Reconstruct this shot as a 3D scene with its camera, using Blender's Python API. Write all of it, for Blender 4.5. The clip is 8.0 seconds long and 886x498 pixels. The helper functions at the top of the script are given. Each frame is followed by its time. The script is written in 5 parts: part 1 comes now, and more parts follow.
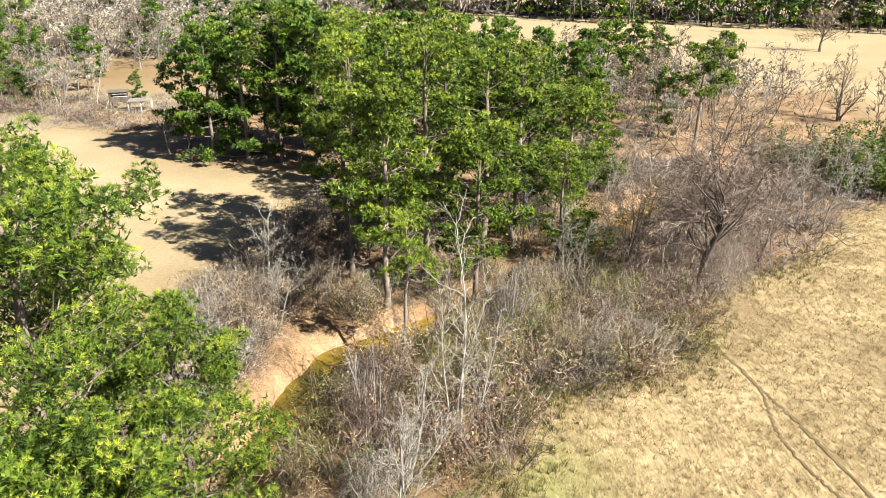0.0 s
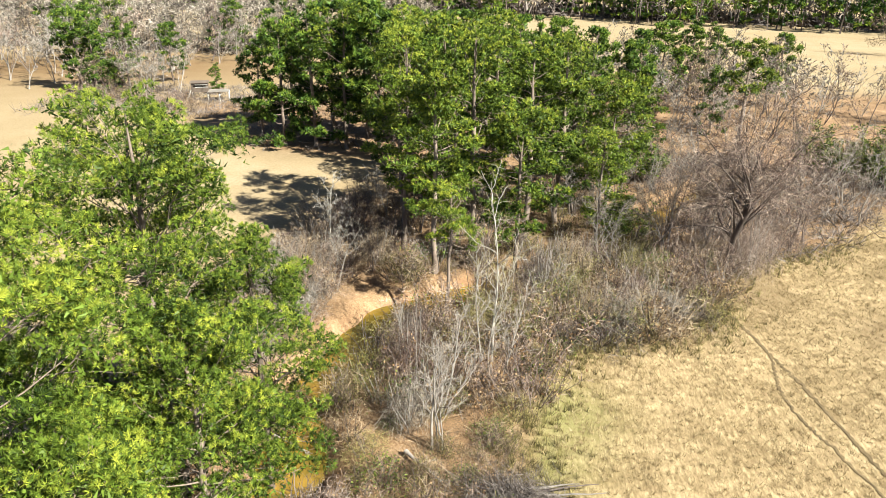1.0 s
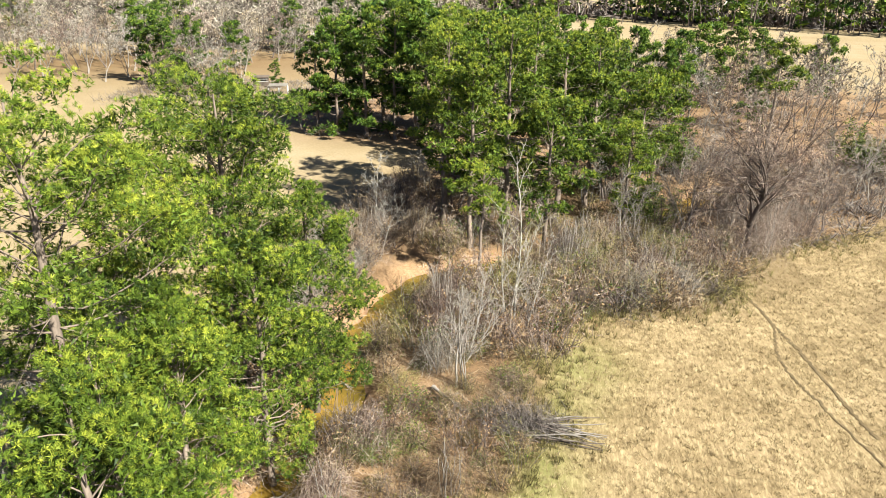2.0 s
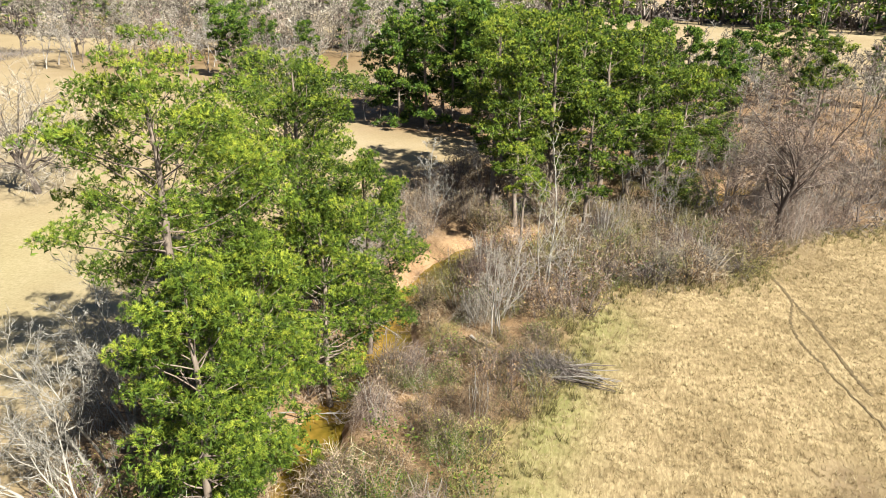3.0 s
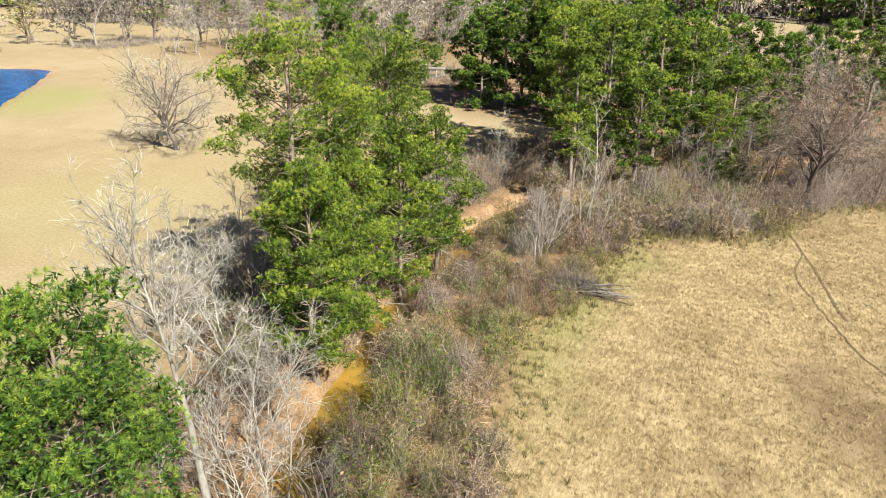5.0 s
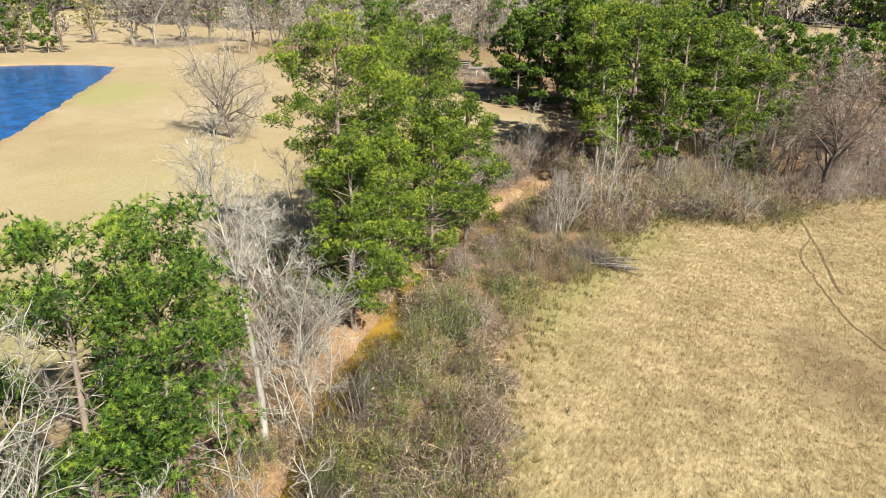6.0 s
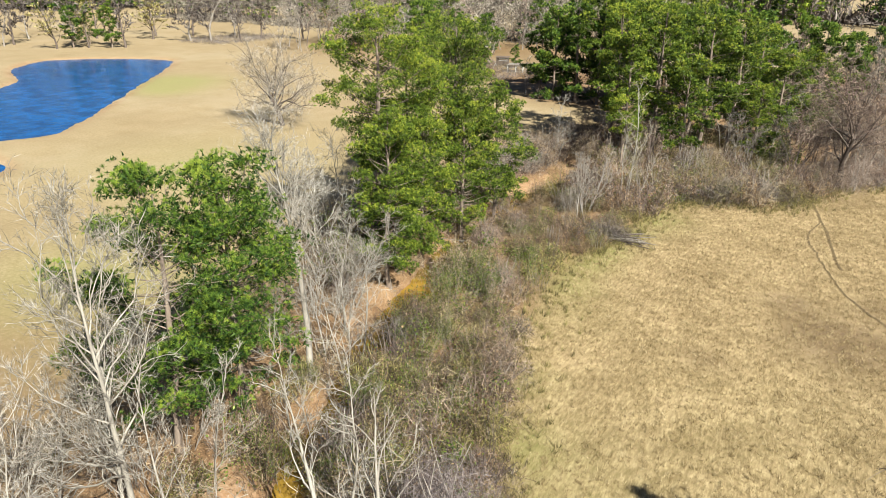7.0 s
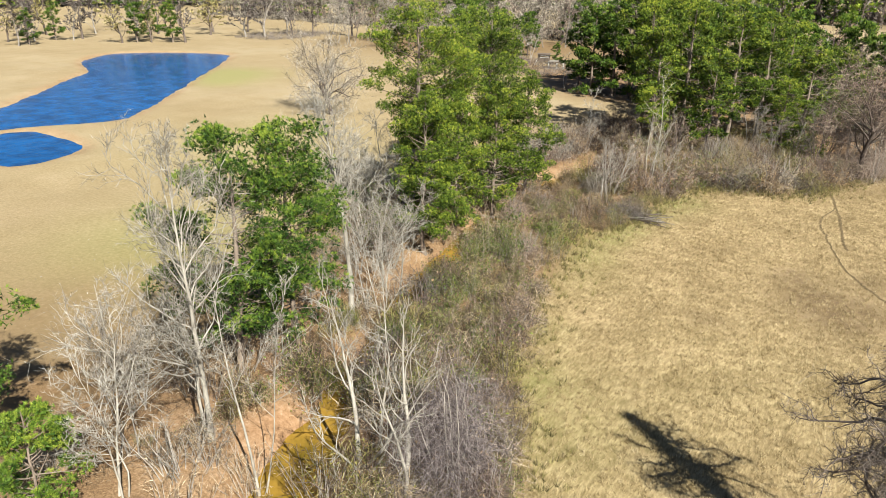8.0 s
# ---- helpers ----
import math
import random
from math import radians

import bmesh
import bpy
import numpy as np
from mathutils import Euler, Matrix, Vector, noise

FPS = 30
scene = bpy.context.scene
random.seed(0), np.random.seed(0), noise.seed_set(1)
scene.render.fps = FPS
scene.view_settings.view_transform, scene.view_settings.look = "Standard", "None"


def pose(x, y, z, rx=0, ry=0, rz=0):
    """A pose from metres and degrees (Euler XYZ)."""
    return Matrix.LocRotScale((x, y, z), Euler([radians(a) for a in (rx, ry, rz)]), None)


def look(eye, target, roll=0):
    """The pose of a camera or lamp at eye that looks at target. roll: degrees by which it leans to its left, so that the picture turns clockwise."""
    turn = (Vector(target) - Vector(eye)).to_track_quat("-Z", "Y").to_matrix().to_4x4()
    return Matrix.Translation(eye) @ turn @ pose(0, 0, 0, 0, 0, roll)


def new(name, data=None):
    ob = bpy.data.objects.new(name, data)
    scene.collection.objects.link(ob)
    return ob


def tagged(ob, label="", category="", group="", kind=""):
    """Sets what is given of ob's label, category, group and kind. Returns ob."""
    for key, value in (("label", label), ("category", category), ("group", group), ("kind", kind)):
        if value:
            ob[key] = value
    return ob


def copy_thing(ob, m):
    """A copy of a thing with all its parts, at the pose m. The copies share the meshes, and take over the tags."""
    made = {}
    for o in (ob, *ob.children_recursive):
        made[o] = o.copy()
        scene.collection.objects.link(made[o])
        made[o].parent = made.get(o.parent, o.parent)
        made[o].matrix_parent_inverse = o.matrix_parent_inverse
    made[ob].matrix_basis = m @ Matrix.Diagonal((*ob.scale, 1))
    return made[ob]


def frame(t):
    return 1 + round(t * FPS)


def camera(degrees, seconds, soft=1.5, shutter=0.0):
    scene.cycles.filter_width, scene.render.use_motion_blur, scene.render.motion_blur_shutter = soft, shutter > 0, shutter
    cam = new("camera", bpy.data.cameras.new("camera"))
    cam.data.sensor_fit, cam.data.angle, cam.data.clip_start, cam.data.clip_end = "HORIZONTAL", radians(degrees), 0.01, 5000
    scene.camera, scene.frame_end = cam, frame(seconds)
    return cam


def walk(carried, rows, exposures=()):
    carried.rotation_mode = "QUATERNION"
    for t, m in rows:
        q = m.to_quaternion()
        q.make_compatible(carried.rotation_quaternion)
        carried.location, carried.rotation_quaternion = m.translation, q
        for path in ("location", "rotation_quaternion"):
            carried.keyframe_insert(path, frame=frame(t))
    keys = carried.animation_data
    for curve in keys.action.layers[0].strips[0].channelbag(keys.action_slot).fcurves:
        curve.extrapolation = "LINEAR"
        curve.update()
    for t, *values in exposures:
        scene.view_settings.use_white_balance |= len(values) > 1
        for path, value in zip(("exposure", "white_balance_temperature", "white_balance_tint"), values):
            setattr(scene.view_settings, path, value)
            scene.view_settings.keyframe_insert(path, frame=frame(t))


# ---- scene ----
cam = camera(63.8, 8.0, soft=0.5)
PATH = [
    (0, (-0.095, 0.381, 22.411), (-0.081, 2.23, 21.651), 0.5),
    (0.5, (0.538, -2.397, 22.399), (0.467, -0.548, 21.64), 0.5),
    (1, (1.251, -5.092, 22.317), (1.096, -3.247, 21.561), 0.6),
    (1.5, (2.11, -7.871, 22.262), (1.882, -6.032, 21.509), 0.5),
    (1.7, (2.44, -8.936, 22.253), (2.19, -7.1, 21.501), 0.6),
    (2.8, (4.702, -15.096, 22.158), (4.276, -13.289, 21.413), 0.5),
    (3, (5.237, -16.227, 22.167), (4.78, -14.428, 21.422), 0.5),
    (3.5, (6.498, -18.978, 22.12), (5.977, -17.196, 21.377), 0.5),
    (4, (7.863, -21.686, 22.099), (7.281, -19.923, 21.355), 0.5),
    (4.5, (9.341, -24.352, 22.069), (8.7, -22.61, 21.325), 0.5),
    (4.7, (9.908, -25.385, 22.097), (9.249, -23.652, 21.349), 0.5),
    (5.8, (13.475, -30.94, 21.85), (12.699, -29.254, 21.106), 0.7),
    (6, (14.077, -31.972, 21.776), (13.281, -30.293, 21.035), 0.6),
    (6.5, (15.863, -34.461, 21.72), (15.009, -32.812, 20.977), 0.6),
    (7, (17.699, -36.897, 21.655), (16.8, -35.271, 20.914), 0.6),
    (7.5, (19.624, -39.287, 21.59), (18.673, -37.692, 20.849), 0.6),
    (8, (21.562, -41.653, 21.547), (20.561, -40.089, 20.805), 0.7),
]
walk(cam, [(t, look(eye, target, roll)) for t, eye, target, roll in PATH], [(0.0, 1.86, 6500, 6), (2.5, 1.71, 6500, 6), (5.0, 1.5, 6500, 6), (8.0, 1.33, 6500, 6)])

# ---- light ----
SUN_FROM = Vector((0.66, -0.39, 0.64)).normalized()
sun = new("sun", bpy.data.lights.new("sun", "SUN"))
sun.data.energy, sun.data.angle, sun.data.color = 5.0, radians(0.5), (1.0, 0.98, 0.9)
sun.matrix_world = look(SUN_FROM * 200, (0, 0, 0))
world = bpy.data.worlds.new("sky")
scene.world = world
world.use_nodes = True
sky = world.node_tree.nodes.new("ShaderNodeTexSky")
sky.sky_type, sky.sun_disc, sky.air_density, sky.dust_density = "NISHITA", False, 0.45, 0.2
sky.sun_elevation, sky.sun_rotation = math.asin(SUN_FROM.z), math.atan2(SUN_FROM.x, SUN_FROM.y)
backing = world.node_tree.nodes["Background"]
backing.inputs["Strength"].default_value = 0.05
world.node_tree.links.new(sky.outputs["Color"], backing.inputs["Color"])


# ---- materials ----
def node(tree, kind, **values):
    n = tree.nodes.new(kind)
    for key, value in values.items():
        n.inputs[key].default_value = value
    return n


def blank(name):
    mat = bpy.data.materials.new(name)
    mat.use_nodes = True
    tree = mat.node_tree
    return mat, tree, tree.nodes["Principled BSDF"], tree.links.new


def ramp(tree, source, stops):
    r = tree.nodes.new("ShaderNodeValToRGB")
    while len(r.color_ramp.elements) < len(stops):
        r.color_ramp.elements.new(0.5)
    for e, (at, colour) in zip(r.color_ramp.elements, stops):
        e.position, e.color = at, (*colour, 1)
    tree.links.new(source, r.inputs["Fac"])
    return r.outputs["Color"]


def mixed(tree, fac, a, b, how="MIX"):
    m = tree.nodes.new("ShaderNodeMix")
    m.data_type, m.blend_type = "RGBA", how
    for socket, value in ((m.inputs[0], fac), (m.inputs[6], a), (m.inputs[7], b)):
        if isinstance(value, (float, int)):
            socket.default_value = value
        elif isinstance(value, tuple):
            socket.default_value = (*value, 1)
        else:
            tree.links.new(value, socket)
    return m.outputs[2]


def maths(tree, how, a, b=0.0, clamp=False):
    m = tree.nodes.new("ShaderNodeMath")
    m.operation, m.use_clamp = how, clamp
    for socket, value in ((m.inputs[0], a), (m.inputs[1], b)):
        if isinstance(value, (float, int)):
            socket.default_value = value
        else:
            tree.links.new(value, socket)
    return m.outputs[0]


def speckle(tree, scale, detail=4.0, rough=0.6, stretch=None):
    """Noise in metres, over the place (world position)."""
    where = tree.nodes.new("ShaderNodeNewGeometry").outputs["Position"]
    if stretch:
        mapping = node(tree, "ShaderNodeMapping", Scale=stretch)
        tree.links.new(where, mapping.inputs["Vector"])
        where = mapping.outputs["Vector"]
    n = node(tree, "ShaderNodeTexNoise", Scale=scale, Detail=detail, Roughness=rough)
    tree.links.new(where, n.inputs["Vector"])
    return n.outputs["Fac"]


def attribute(tree, name):
    a = tree.nodes.new("ShaderNodeAttribute")
    a.attribute_name = name
    return a.outputs["Fac"]


def foliage(name, dark, mid, light, through_leaf=0.35, rough=0.5):
    """Leaves or needles: colour by tuft, by plant, some light through them."""
    mat, tree, shader, link = blank(name)
    tuft = attribute(tree, "vary")
    plant = tree.nodes.new("ShaderNodeObjectInfo").outputs["Random"]
    value = maths(tree, "ADD", maths(tree, "MULTIPLY", tuft, 0.86), maths(tree, "MULTIPLY", plant, 0.14))
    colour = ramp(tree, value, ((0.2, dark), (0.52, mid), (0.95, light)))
    link(colour, shader.inputs["Base Color"])
    shader.inputs["Roughness"].default_value = rough
    shader.inputs["Specular IOR Level"].default_value = 0.15
    glow = tree.nodes.new("ShaderNodeBsdfTranslucent")
    link(colour, glow.inputs["Color"])
    both = node(tree, "ShaderNodeMixShader", Fac=through_leaf)
    link(shader.outputs[0], both.inputs[1])
    link(glow.outputs[0], both.inputs[2])
    link(both.outputs[0], tree.nodes["Material Output"].inputs["Surface"])
    return mat


def bark(name, dark, light, scale=6.0, stretch=(1, 1, 0.25), rough=0.9):
    mat, tree, shader, link = blank(name)
    grain = speckle(tree, scale, 6, 0.7, stretch)
    big = speckle(tree, 0.9, 3, 0.5)
    plant = tree.nodes.new("ShaderNodeObjectInfo").outputs["Random"]
    value = maths(tree, "ADD", maths(tree, "MULTIPLY", grain, 0.6),
                  maths(tree, "ADD", maths(tree, "MULTIPLY", big, 0.35), maths(tree, "MULTIPLY", plant, 0.12)))
    link(ramp(tree, value, ((0.3, dark), (0.72, light))), shader.inputs["Base Color"])
    shader.inputs["Roughness"].default_value = rough
    shader.inputs["Specular IOR Level"].default_value = 0.2
    bump = node(tree, "ShaderNodeBump", Strength=0.6, Distance=0.03)
    link(grain, bump.inputs["Height"])
    link(bump.outputs[0], shader.inputs["Normal"])
    return mat


def stems(name, dark, mid, light):
    """Thin twigs and dry stalks: colour by twig and by plant."""
    mat, tree, shader, link = blank(name)
    plant = tree.nodes.new("ShaderNodeObjectInfo").outputs["Random"]
    value = maths(tree, "ADD", maths(tree, "MULTIPLY", attribute(tree, "vary"), 0.65), maths(tree, "MULTIPLY", plant, 0.35))
    link(ramp(tree, value, ((0.32, dark), (0.62, mid), (0.95, light))), shader.inputs["Base Color"])
    shader.inputs["Roughness"].default_value = 0.85
    shader.inputs["Specular IOR Level"].default_value = 0.2
    return mat


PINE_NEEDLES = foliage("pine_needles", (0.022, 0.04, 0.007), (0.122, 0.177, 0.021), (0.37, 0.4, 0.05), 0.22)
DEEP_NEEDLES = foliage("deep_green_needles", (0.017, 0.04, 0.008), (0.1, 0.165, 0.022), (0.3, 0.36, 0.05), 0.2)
LEAF_GREEN = foliage("evergreen_leaves", (0.03, 0.055, 0.012), (0.085, 0.13, 0.022), (0.22, 0.26, 0.04), 0.3, 0.4)
LEAF_DRY = foliage("dry_leaves", (0.126, 0.0675, 0.0315), (0.252, 0.153, 0.0765), (0.405, 0.279, 0.153), 0.2, 0.8)
LEAF_OLIVE = foliage("olive_leaves", (0.0425, 0.0408, 0.0119), (0.128, 0.119, 0.0298), (0.255, 0.23, 0.0723), 0.25, 0.6)
PINE_BARK = bark("pine_bark", (0.06, 0.0435, 0.0338), (0.27, 0.21, 0.165))
GREY_BARK = bark("grey_bark", (0.111, 0.0935, 0.0808), (0.357, 0.315, 0.272))
PALE_BARK = bark("pale_bark", (0.103, 0.086, 0.0705), (0.404, 0.365, 0.31), 4.0)
DARK_BARK = bark("dark_bark", (0.04, 0.032, 0.028), (0.176, 0.136, 0.112))
TWIG_GREY = stems("grey_twigs", (0.045, 0.036, 0.0288), (0.234, 0.198, 0.155), (0.522, 0.459, 0.378))
TWIG_PALE = stems("pale_twigs", (0.08, 0.0696, 0.056), (0.256, 0.228, 0.192), (0.512, 0.472, 0.416))
TWIG_BROWN = stems("brown_twigs", (0.0567, 0.0366, 0.0244), (0.252, 0.178, 0.109), (0.505, 0.401, 0.271))
TWIG_PINK = stems("reddish_twigs", (0.068, 0.0417, 0.0344), (0.263, 0.191, 0.15), (0.508, 0.412, 0.327))
TWIG_DARK = stems("dark_twigs", (0.048, 0.0384, 0.0336), (0.128, 0.104, 0.092), (0.288, 0.248, 0.216))
TWIG_MAUVE = stems("mauve_twigs", (0.045, 0.034, 0.034), (0.17, 0.137, 0.132), (0.38, 0.325, 0.305))
TWIG_OLIVE = stems("olive_twigs", (0.0595, 0.0493, 0.017), (0.238, 0.2, 0.0723), (0.442, 0.374, 0.162))
STRAW = stems("dry_grass", (0.181, 0.127, 0.0598), (0.4, 0.309, 0.167), (0.635, 0.526, 0.336))


def ground_material():
    """Dormant pasture, tall dry grass, leaf litter under the trees and bare creek soil, blended by the plan."""
    mat, tree, shader, link = blank("ground")
    wide, patch = speckle(tree, 0.035, 4, 0.6), speckle(tree, 0.22, 5, 0.65)
    fine, grit = speckle(tree, 3.6, 6, 0.75), speckle(tree, 9.0, 4, 0.7)
    blown = speckle(tree, 2.2, 6, 0.75, (2.6, 0.7, 1))
    pasture = ramp(tree, maths(tree, "ADD", maths(tree, "MULTIPLY", wide, 0.6), maths(tree, "MULTIPLY", patch, 0.4)),
                   ((0.32, (0.216, 0.152, 0.0738)), (0.5, (0.293, 0.221, 0.124)), (0.66, (0.384, 0.314, 0.204))))
    pasture = mixed(tree, maths(tree, "MULTIPLY", attribute(tree, "green"), maths(tree, "ADD", patch, 0.4)), pasture, (0.204, 0.239, 0.0583))
    pasture = mixed(tree, 0.5, pasture, ramp(tree, fine, ((0.3, (0.174, 0.12, 0.0602)), (0.7, (0.392, 0.311, 0.194)))))
    clump = speckle(tree, 0.75, 5, 0.7)
    meadow = ramp(tree, maths(tree, "ADD", maths(tree, "MULTIPLY", blown, 0.5), maths(tree, "ADD", maths(tree, "MULTIPLY", patch, 0.25), maths(tree, "MULTIPLY", clump, 0.25))),
                  ((0.37, (0.1, 0.068, 0.032)), (0.5, (0.262, 0.19, 0.1)), (0.62, (0.47, 0.365, 0.205))))
    meadow = mixed(tree, maths(tree, "MULTIPLY", attribute(tree, "green"), maths(tree, "ADD", fine, 0.15)), meadow, (0.187, 0.2, 0.0606))
    meadow = mixed(tree, maths(tree, "MULTIPLY", attribute(tree, "weeds"), maths(tree, "MULTIPLY", maths(tree, "SUBTRACT", blown, 0.3), 3.0), True), meadow, (0.075, 0.045, 0.03))
    pasture = mixed(tree, maths(tree, "MULTIPLY", attribute(tree, "brown"), maths(tree, "ADD", patch, 0.4)), pasture, (0.15, 0.0907, 0.0428))
    open_land = mixed(tree, attribute(tree, "meadow"), pasture, meadow)
    litter = ramp(tree, maths(tree, "ADD", maths(tree, "MULTIPLY", grit, 0.55), maths(tree, "MULTIPLY", patch, 0.45)),
                  ((0.34, (0.0475, 0.0266, 0.0152)), (0.5, (0.209, 0.128, 0.0684)), (0.66, (0.399, 0.266, 0.157))))
    edge = maths(tree, "MULTIPLY", maths(tree, "ADD", attribute(tree, "wood"), maths(tree, "MULTIPLY", maths(tree, "SUBTRACT", patch, 0.5), 0.9)), 1.0, True)
    land = mixed(tree, edge, open_land, litter)
    soil = ramp(tree, maths(tree, "ADD", maths(tree, "MULTIPLY", fine, 0.5), maths(tree, "MULTIPLY", patch, 0.5)),
                ((0.36, (0.194, 0.0941, 0.047)), (0.52, (0.297, 0.176, 0.0974)), (0.66, (0.414, 0.308, 0.222))))
    bare = maths(tree, "MULTIPLY", maths(tree, "ADD", attribute(tree, "sand"), maths(tree, "MULTIPLY", maths(tree, "SUBTRACT", fine, 0.5), 1.2)), 1.0, True)
    land = mixed(tree, bare, land, soil)
    link(land, shader.inputs["Base Color"])
    shader.inputs["Roughness"].default_value = 0.95
    shader.inputs["Specular IOR Level"].default_value = 0.1
    bump = node(tree, "ShaderNodeBump", Strength=0.8, Distance=0.08)
    link(maths(tree, "ADD", fine, maths(tree, "MULTIPLY", grit, 0.4)), bump.inputs["Height"])
    link(bump.outputs[0], shader.inputs["Normal"])
    return mat


def water_material(name, deep, shallow, rough, ripple, gloss=0.5):
    mat, tree, shader, link = blank(name)
    tone = speckle(tree, 0.35, 4, 0.6)
    link(ramp(tree, tone, ((0.38, deep), (0.62, shallow))), shader.inputs["Base Color"])
    shader.inputs["Roughness"].default_value = rough
    shader.inputs["IOR"].default_value = 1.33
    shader.inputs["Specular IOR Level"].default_value = gloss
    bump = node(tree, "ShaderNodeBump", Strength=ripple, Distance=0.05)
    link(speckle(tree, 1.6, 3, 0.6, (1, 0.5, 1)), bump.inputs["Height"])
    link(bump.outputs[0], shader.inputs["Normal"])
    return mat


def wood_material(name, dark, light):
    return bark(name, dark, light, 5.0, (1, 1, 0.2), 0.85)


GROUND = ground_material()
# The pond's sky reflection is put into its blue base colour; gloss stays low.
POND_WATER = water_material("pond_water", (0.002, 0.034, 0.115), (0.003, 0.07, 0.225), 0.1, 1.0, 0.09)
CREEK_WATER = water_material("creek_water", (0.104, 0.072, 0.0104), (0.272, 0.16, 0.0288), 0.12, 0.15)
OLD_WOOD = wood_material("weathered_wood", (0.111, 0.0935, 0.0765), (0.34, 0.306, 0.264))
PALE_WOOD = wood_material("pale_planks", (0.36, 0.336, 0.304), (0.624, 0.6, 0.56))
DARK_WOOD = wood_material("dark_planks", (0.04, 0.032, 0.026), (0.17, 0.13, 0.1))


# ---- mesh tools ----
class Heap:
    """Triangles with one number each vertex, to vary their colour."""

    def __init__(self):
        self.v, self.f, self.c, self.n = [], [], [], 0

    def add(self, v, f, c):
        self.v.append(np.asarray(v, float)), self.f.append(np.asarray(f, int) + self.n)
        self.c.append(np.broadcast_to(np.asarray(c, float), (len(v),)).copy())
        self.n += len(v)

    def arrays(self):
        return np.concatenate(self.v), np.concatenate(self.f), np.concatenate(self.c)

    def mesh(self, name, material, smooth=False):
        v, f, c = self.arrays()
        me = bpy.data.meshes.new(name)
        me.vertices.add(len(v)), me.loops.add(f.size), me.polygons.add(len(f))
        me.vertices.foreach_set("co", v.astype(np.float32).ravel())
        me.loops.foreach_set("vertex_index", f.astype(np.int32).ravel())
        me.polygons.foreach_set("loop_start", np.arange(0, f.size, 3, dtype=np.int32))
        me.polygons.foreach_set("use_smooth", np.full(len(f), smooth))
        me.attributes.new("vary", "FLOAT", "POINT").data.foreach_set("value", c.astype(np.float32))
        me.update(calc_edges=True)
        me.materials.append(material)
        return me


def part(name, heap, material, parent, label="", smooth=False, kind=""):
    ob = new(name, heap.mesh(name, material, smooth))
    ob.parent = parent
    return tagged(ob, label, kind=kind)


def unit(v):
    return v / np.maximum(np.linalg.norm(v, axis=-1, keepdims=True), 1e-9)


def tube(heap, pts, radii, sides=5, vary=0.5):
    """A tapered round limb along a line of points."""
    pts, radii = np.asarray(pts, float), np.asarray(radii, float)
    way = unit(np.gradient(pts, axis=0))
    ref = np.array((0.0, 0.0, 1.0)) if abs(way[0, 2]) < 0.8 else np.array((1.0, 0.0, 0.0))
    a = unit(np.cross(way, ref))
    b = np.cross(way, a)
    ang = np.arange(sides) * 2 * np.pi / sides
    ring = pts[:, None] + radii[:, None, None] * (a[:, None] * np.cos(ang)[None, :, None] + b[:, None] * np.sin(ang)[None, :, None])
    n = len(pts)
    i, j = np.meshgrid(np.arange(n - 1), np.arange(sides), indexing="ij")
    p, q = i * sides + j, i * sides + (j + 1) % sides
    f = np.concatenate((np.stack((p, q, q + sides), -1).reshape(-1, 3), np.stack((p, q + sides, p + sides), -1).reshape(-1, 3)))
    heap.add(ring.reshape(-1, 3), f, vary)


def twigs(heap, rng, start, way, length, width, bend=0.25, sag=0.0, vary=None):
    """Thin tapering bent sprigs, all at once: three triangles each."""
    n = len(start)
    if not n:
        return
    way, length = unit(way), np.broadcast_to(length, n)[:, None]
    side = unit(np.cross(way, unit(rng.normal(size=(n, 3))))) * np.broadcast_to(width, n)[:, None] * 0.5
    off = rng.normal(size=(n, 3)) * bend
    off[:, 2] -= sag
    mid = start + way * length * 0.5 + off * length * 0.25
    tip = start + way * length + off * length
    v = np.stack((start - side, start + side, mid - side * 0.75, mid + side * 0.75, tip), 1).reshape(-1, 3)
    k = np.arange(n)[:, None] * 5
    f = np.concatenate((k + (0, 1, 3), k + (0, 3, 2), k + (2, 3, 4)))
    c = rng.random(n) if vary is None else np.broadcast_to(vary, n)
    heap.add(v, f, np.repeat(c, 5))


def needles(heap, rng, centre, way, count, length, width, vary):
    """Tufts of pine needles: a spray of thin blades round each twig's end."""
    n = len(centre)
    d = unit(rng.normal(size=(n, count, 3)) * 0.85 + way[:, None])
    side = unit(np.cross(d, rng.normal(size=(n, count, 3)))) * width * 0.5
    ln = length * rng.uniform(0.7, 1.15, (n, count, 1))
    root = centre[:, None] + d * 0.03 + way[:, None] * rng.uniform(-0.1, 0.06, (n, count, 1)) * length / 0.27
    v = np.stack((root - side, root + side, root + d * ln), 2).reshape(-1, 3)
    heap.add(v, np.arange(n * count * 3).reshape(-1, 3), np.repeat(vary, count * 3))


def leaves(heap, rng, centre, size, vary=None):
    """Small pointed leaves, each of two triangles."""
    n = len(centre)
    a, b = unit(rng.normal(size=(n, 3))), rng.normal(size=(n, 3))
    b = unit(np.cross(a, b))
    s = (size * rng.uniform(0.6, 1.3, n))[:, None]
    v = np.stack((centre - a * s, centre + b * s * 0.5, centre + a * s, centre - b * s * 0.5), 1).reshape(-1, 3)
    k = np.arange(n)[:, None] * 4
    heap.add(v, np.concatenate((k + (0, 1, 2), k + (0, 2, 3))), np.repeat(rng.random(n) if vary is None else vary, 4))


def wander(rng, start, way, length, count, wobble, lift=0.0):
    """A crooked line of points from start along way; lift bends it up."""
    pts, d = [np.asarray(start, float)], unit(np.asarray(way, float))
    for _ in range(count):
        d = unit(d + rng.normal(size=3) * wobble + np.array((0, 0, lift)))
        pts.append(pts[-1] + d * length / count)
    return np.array(pts)


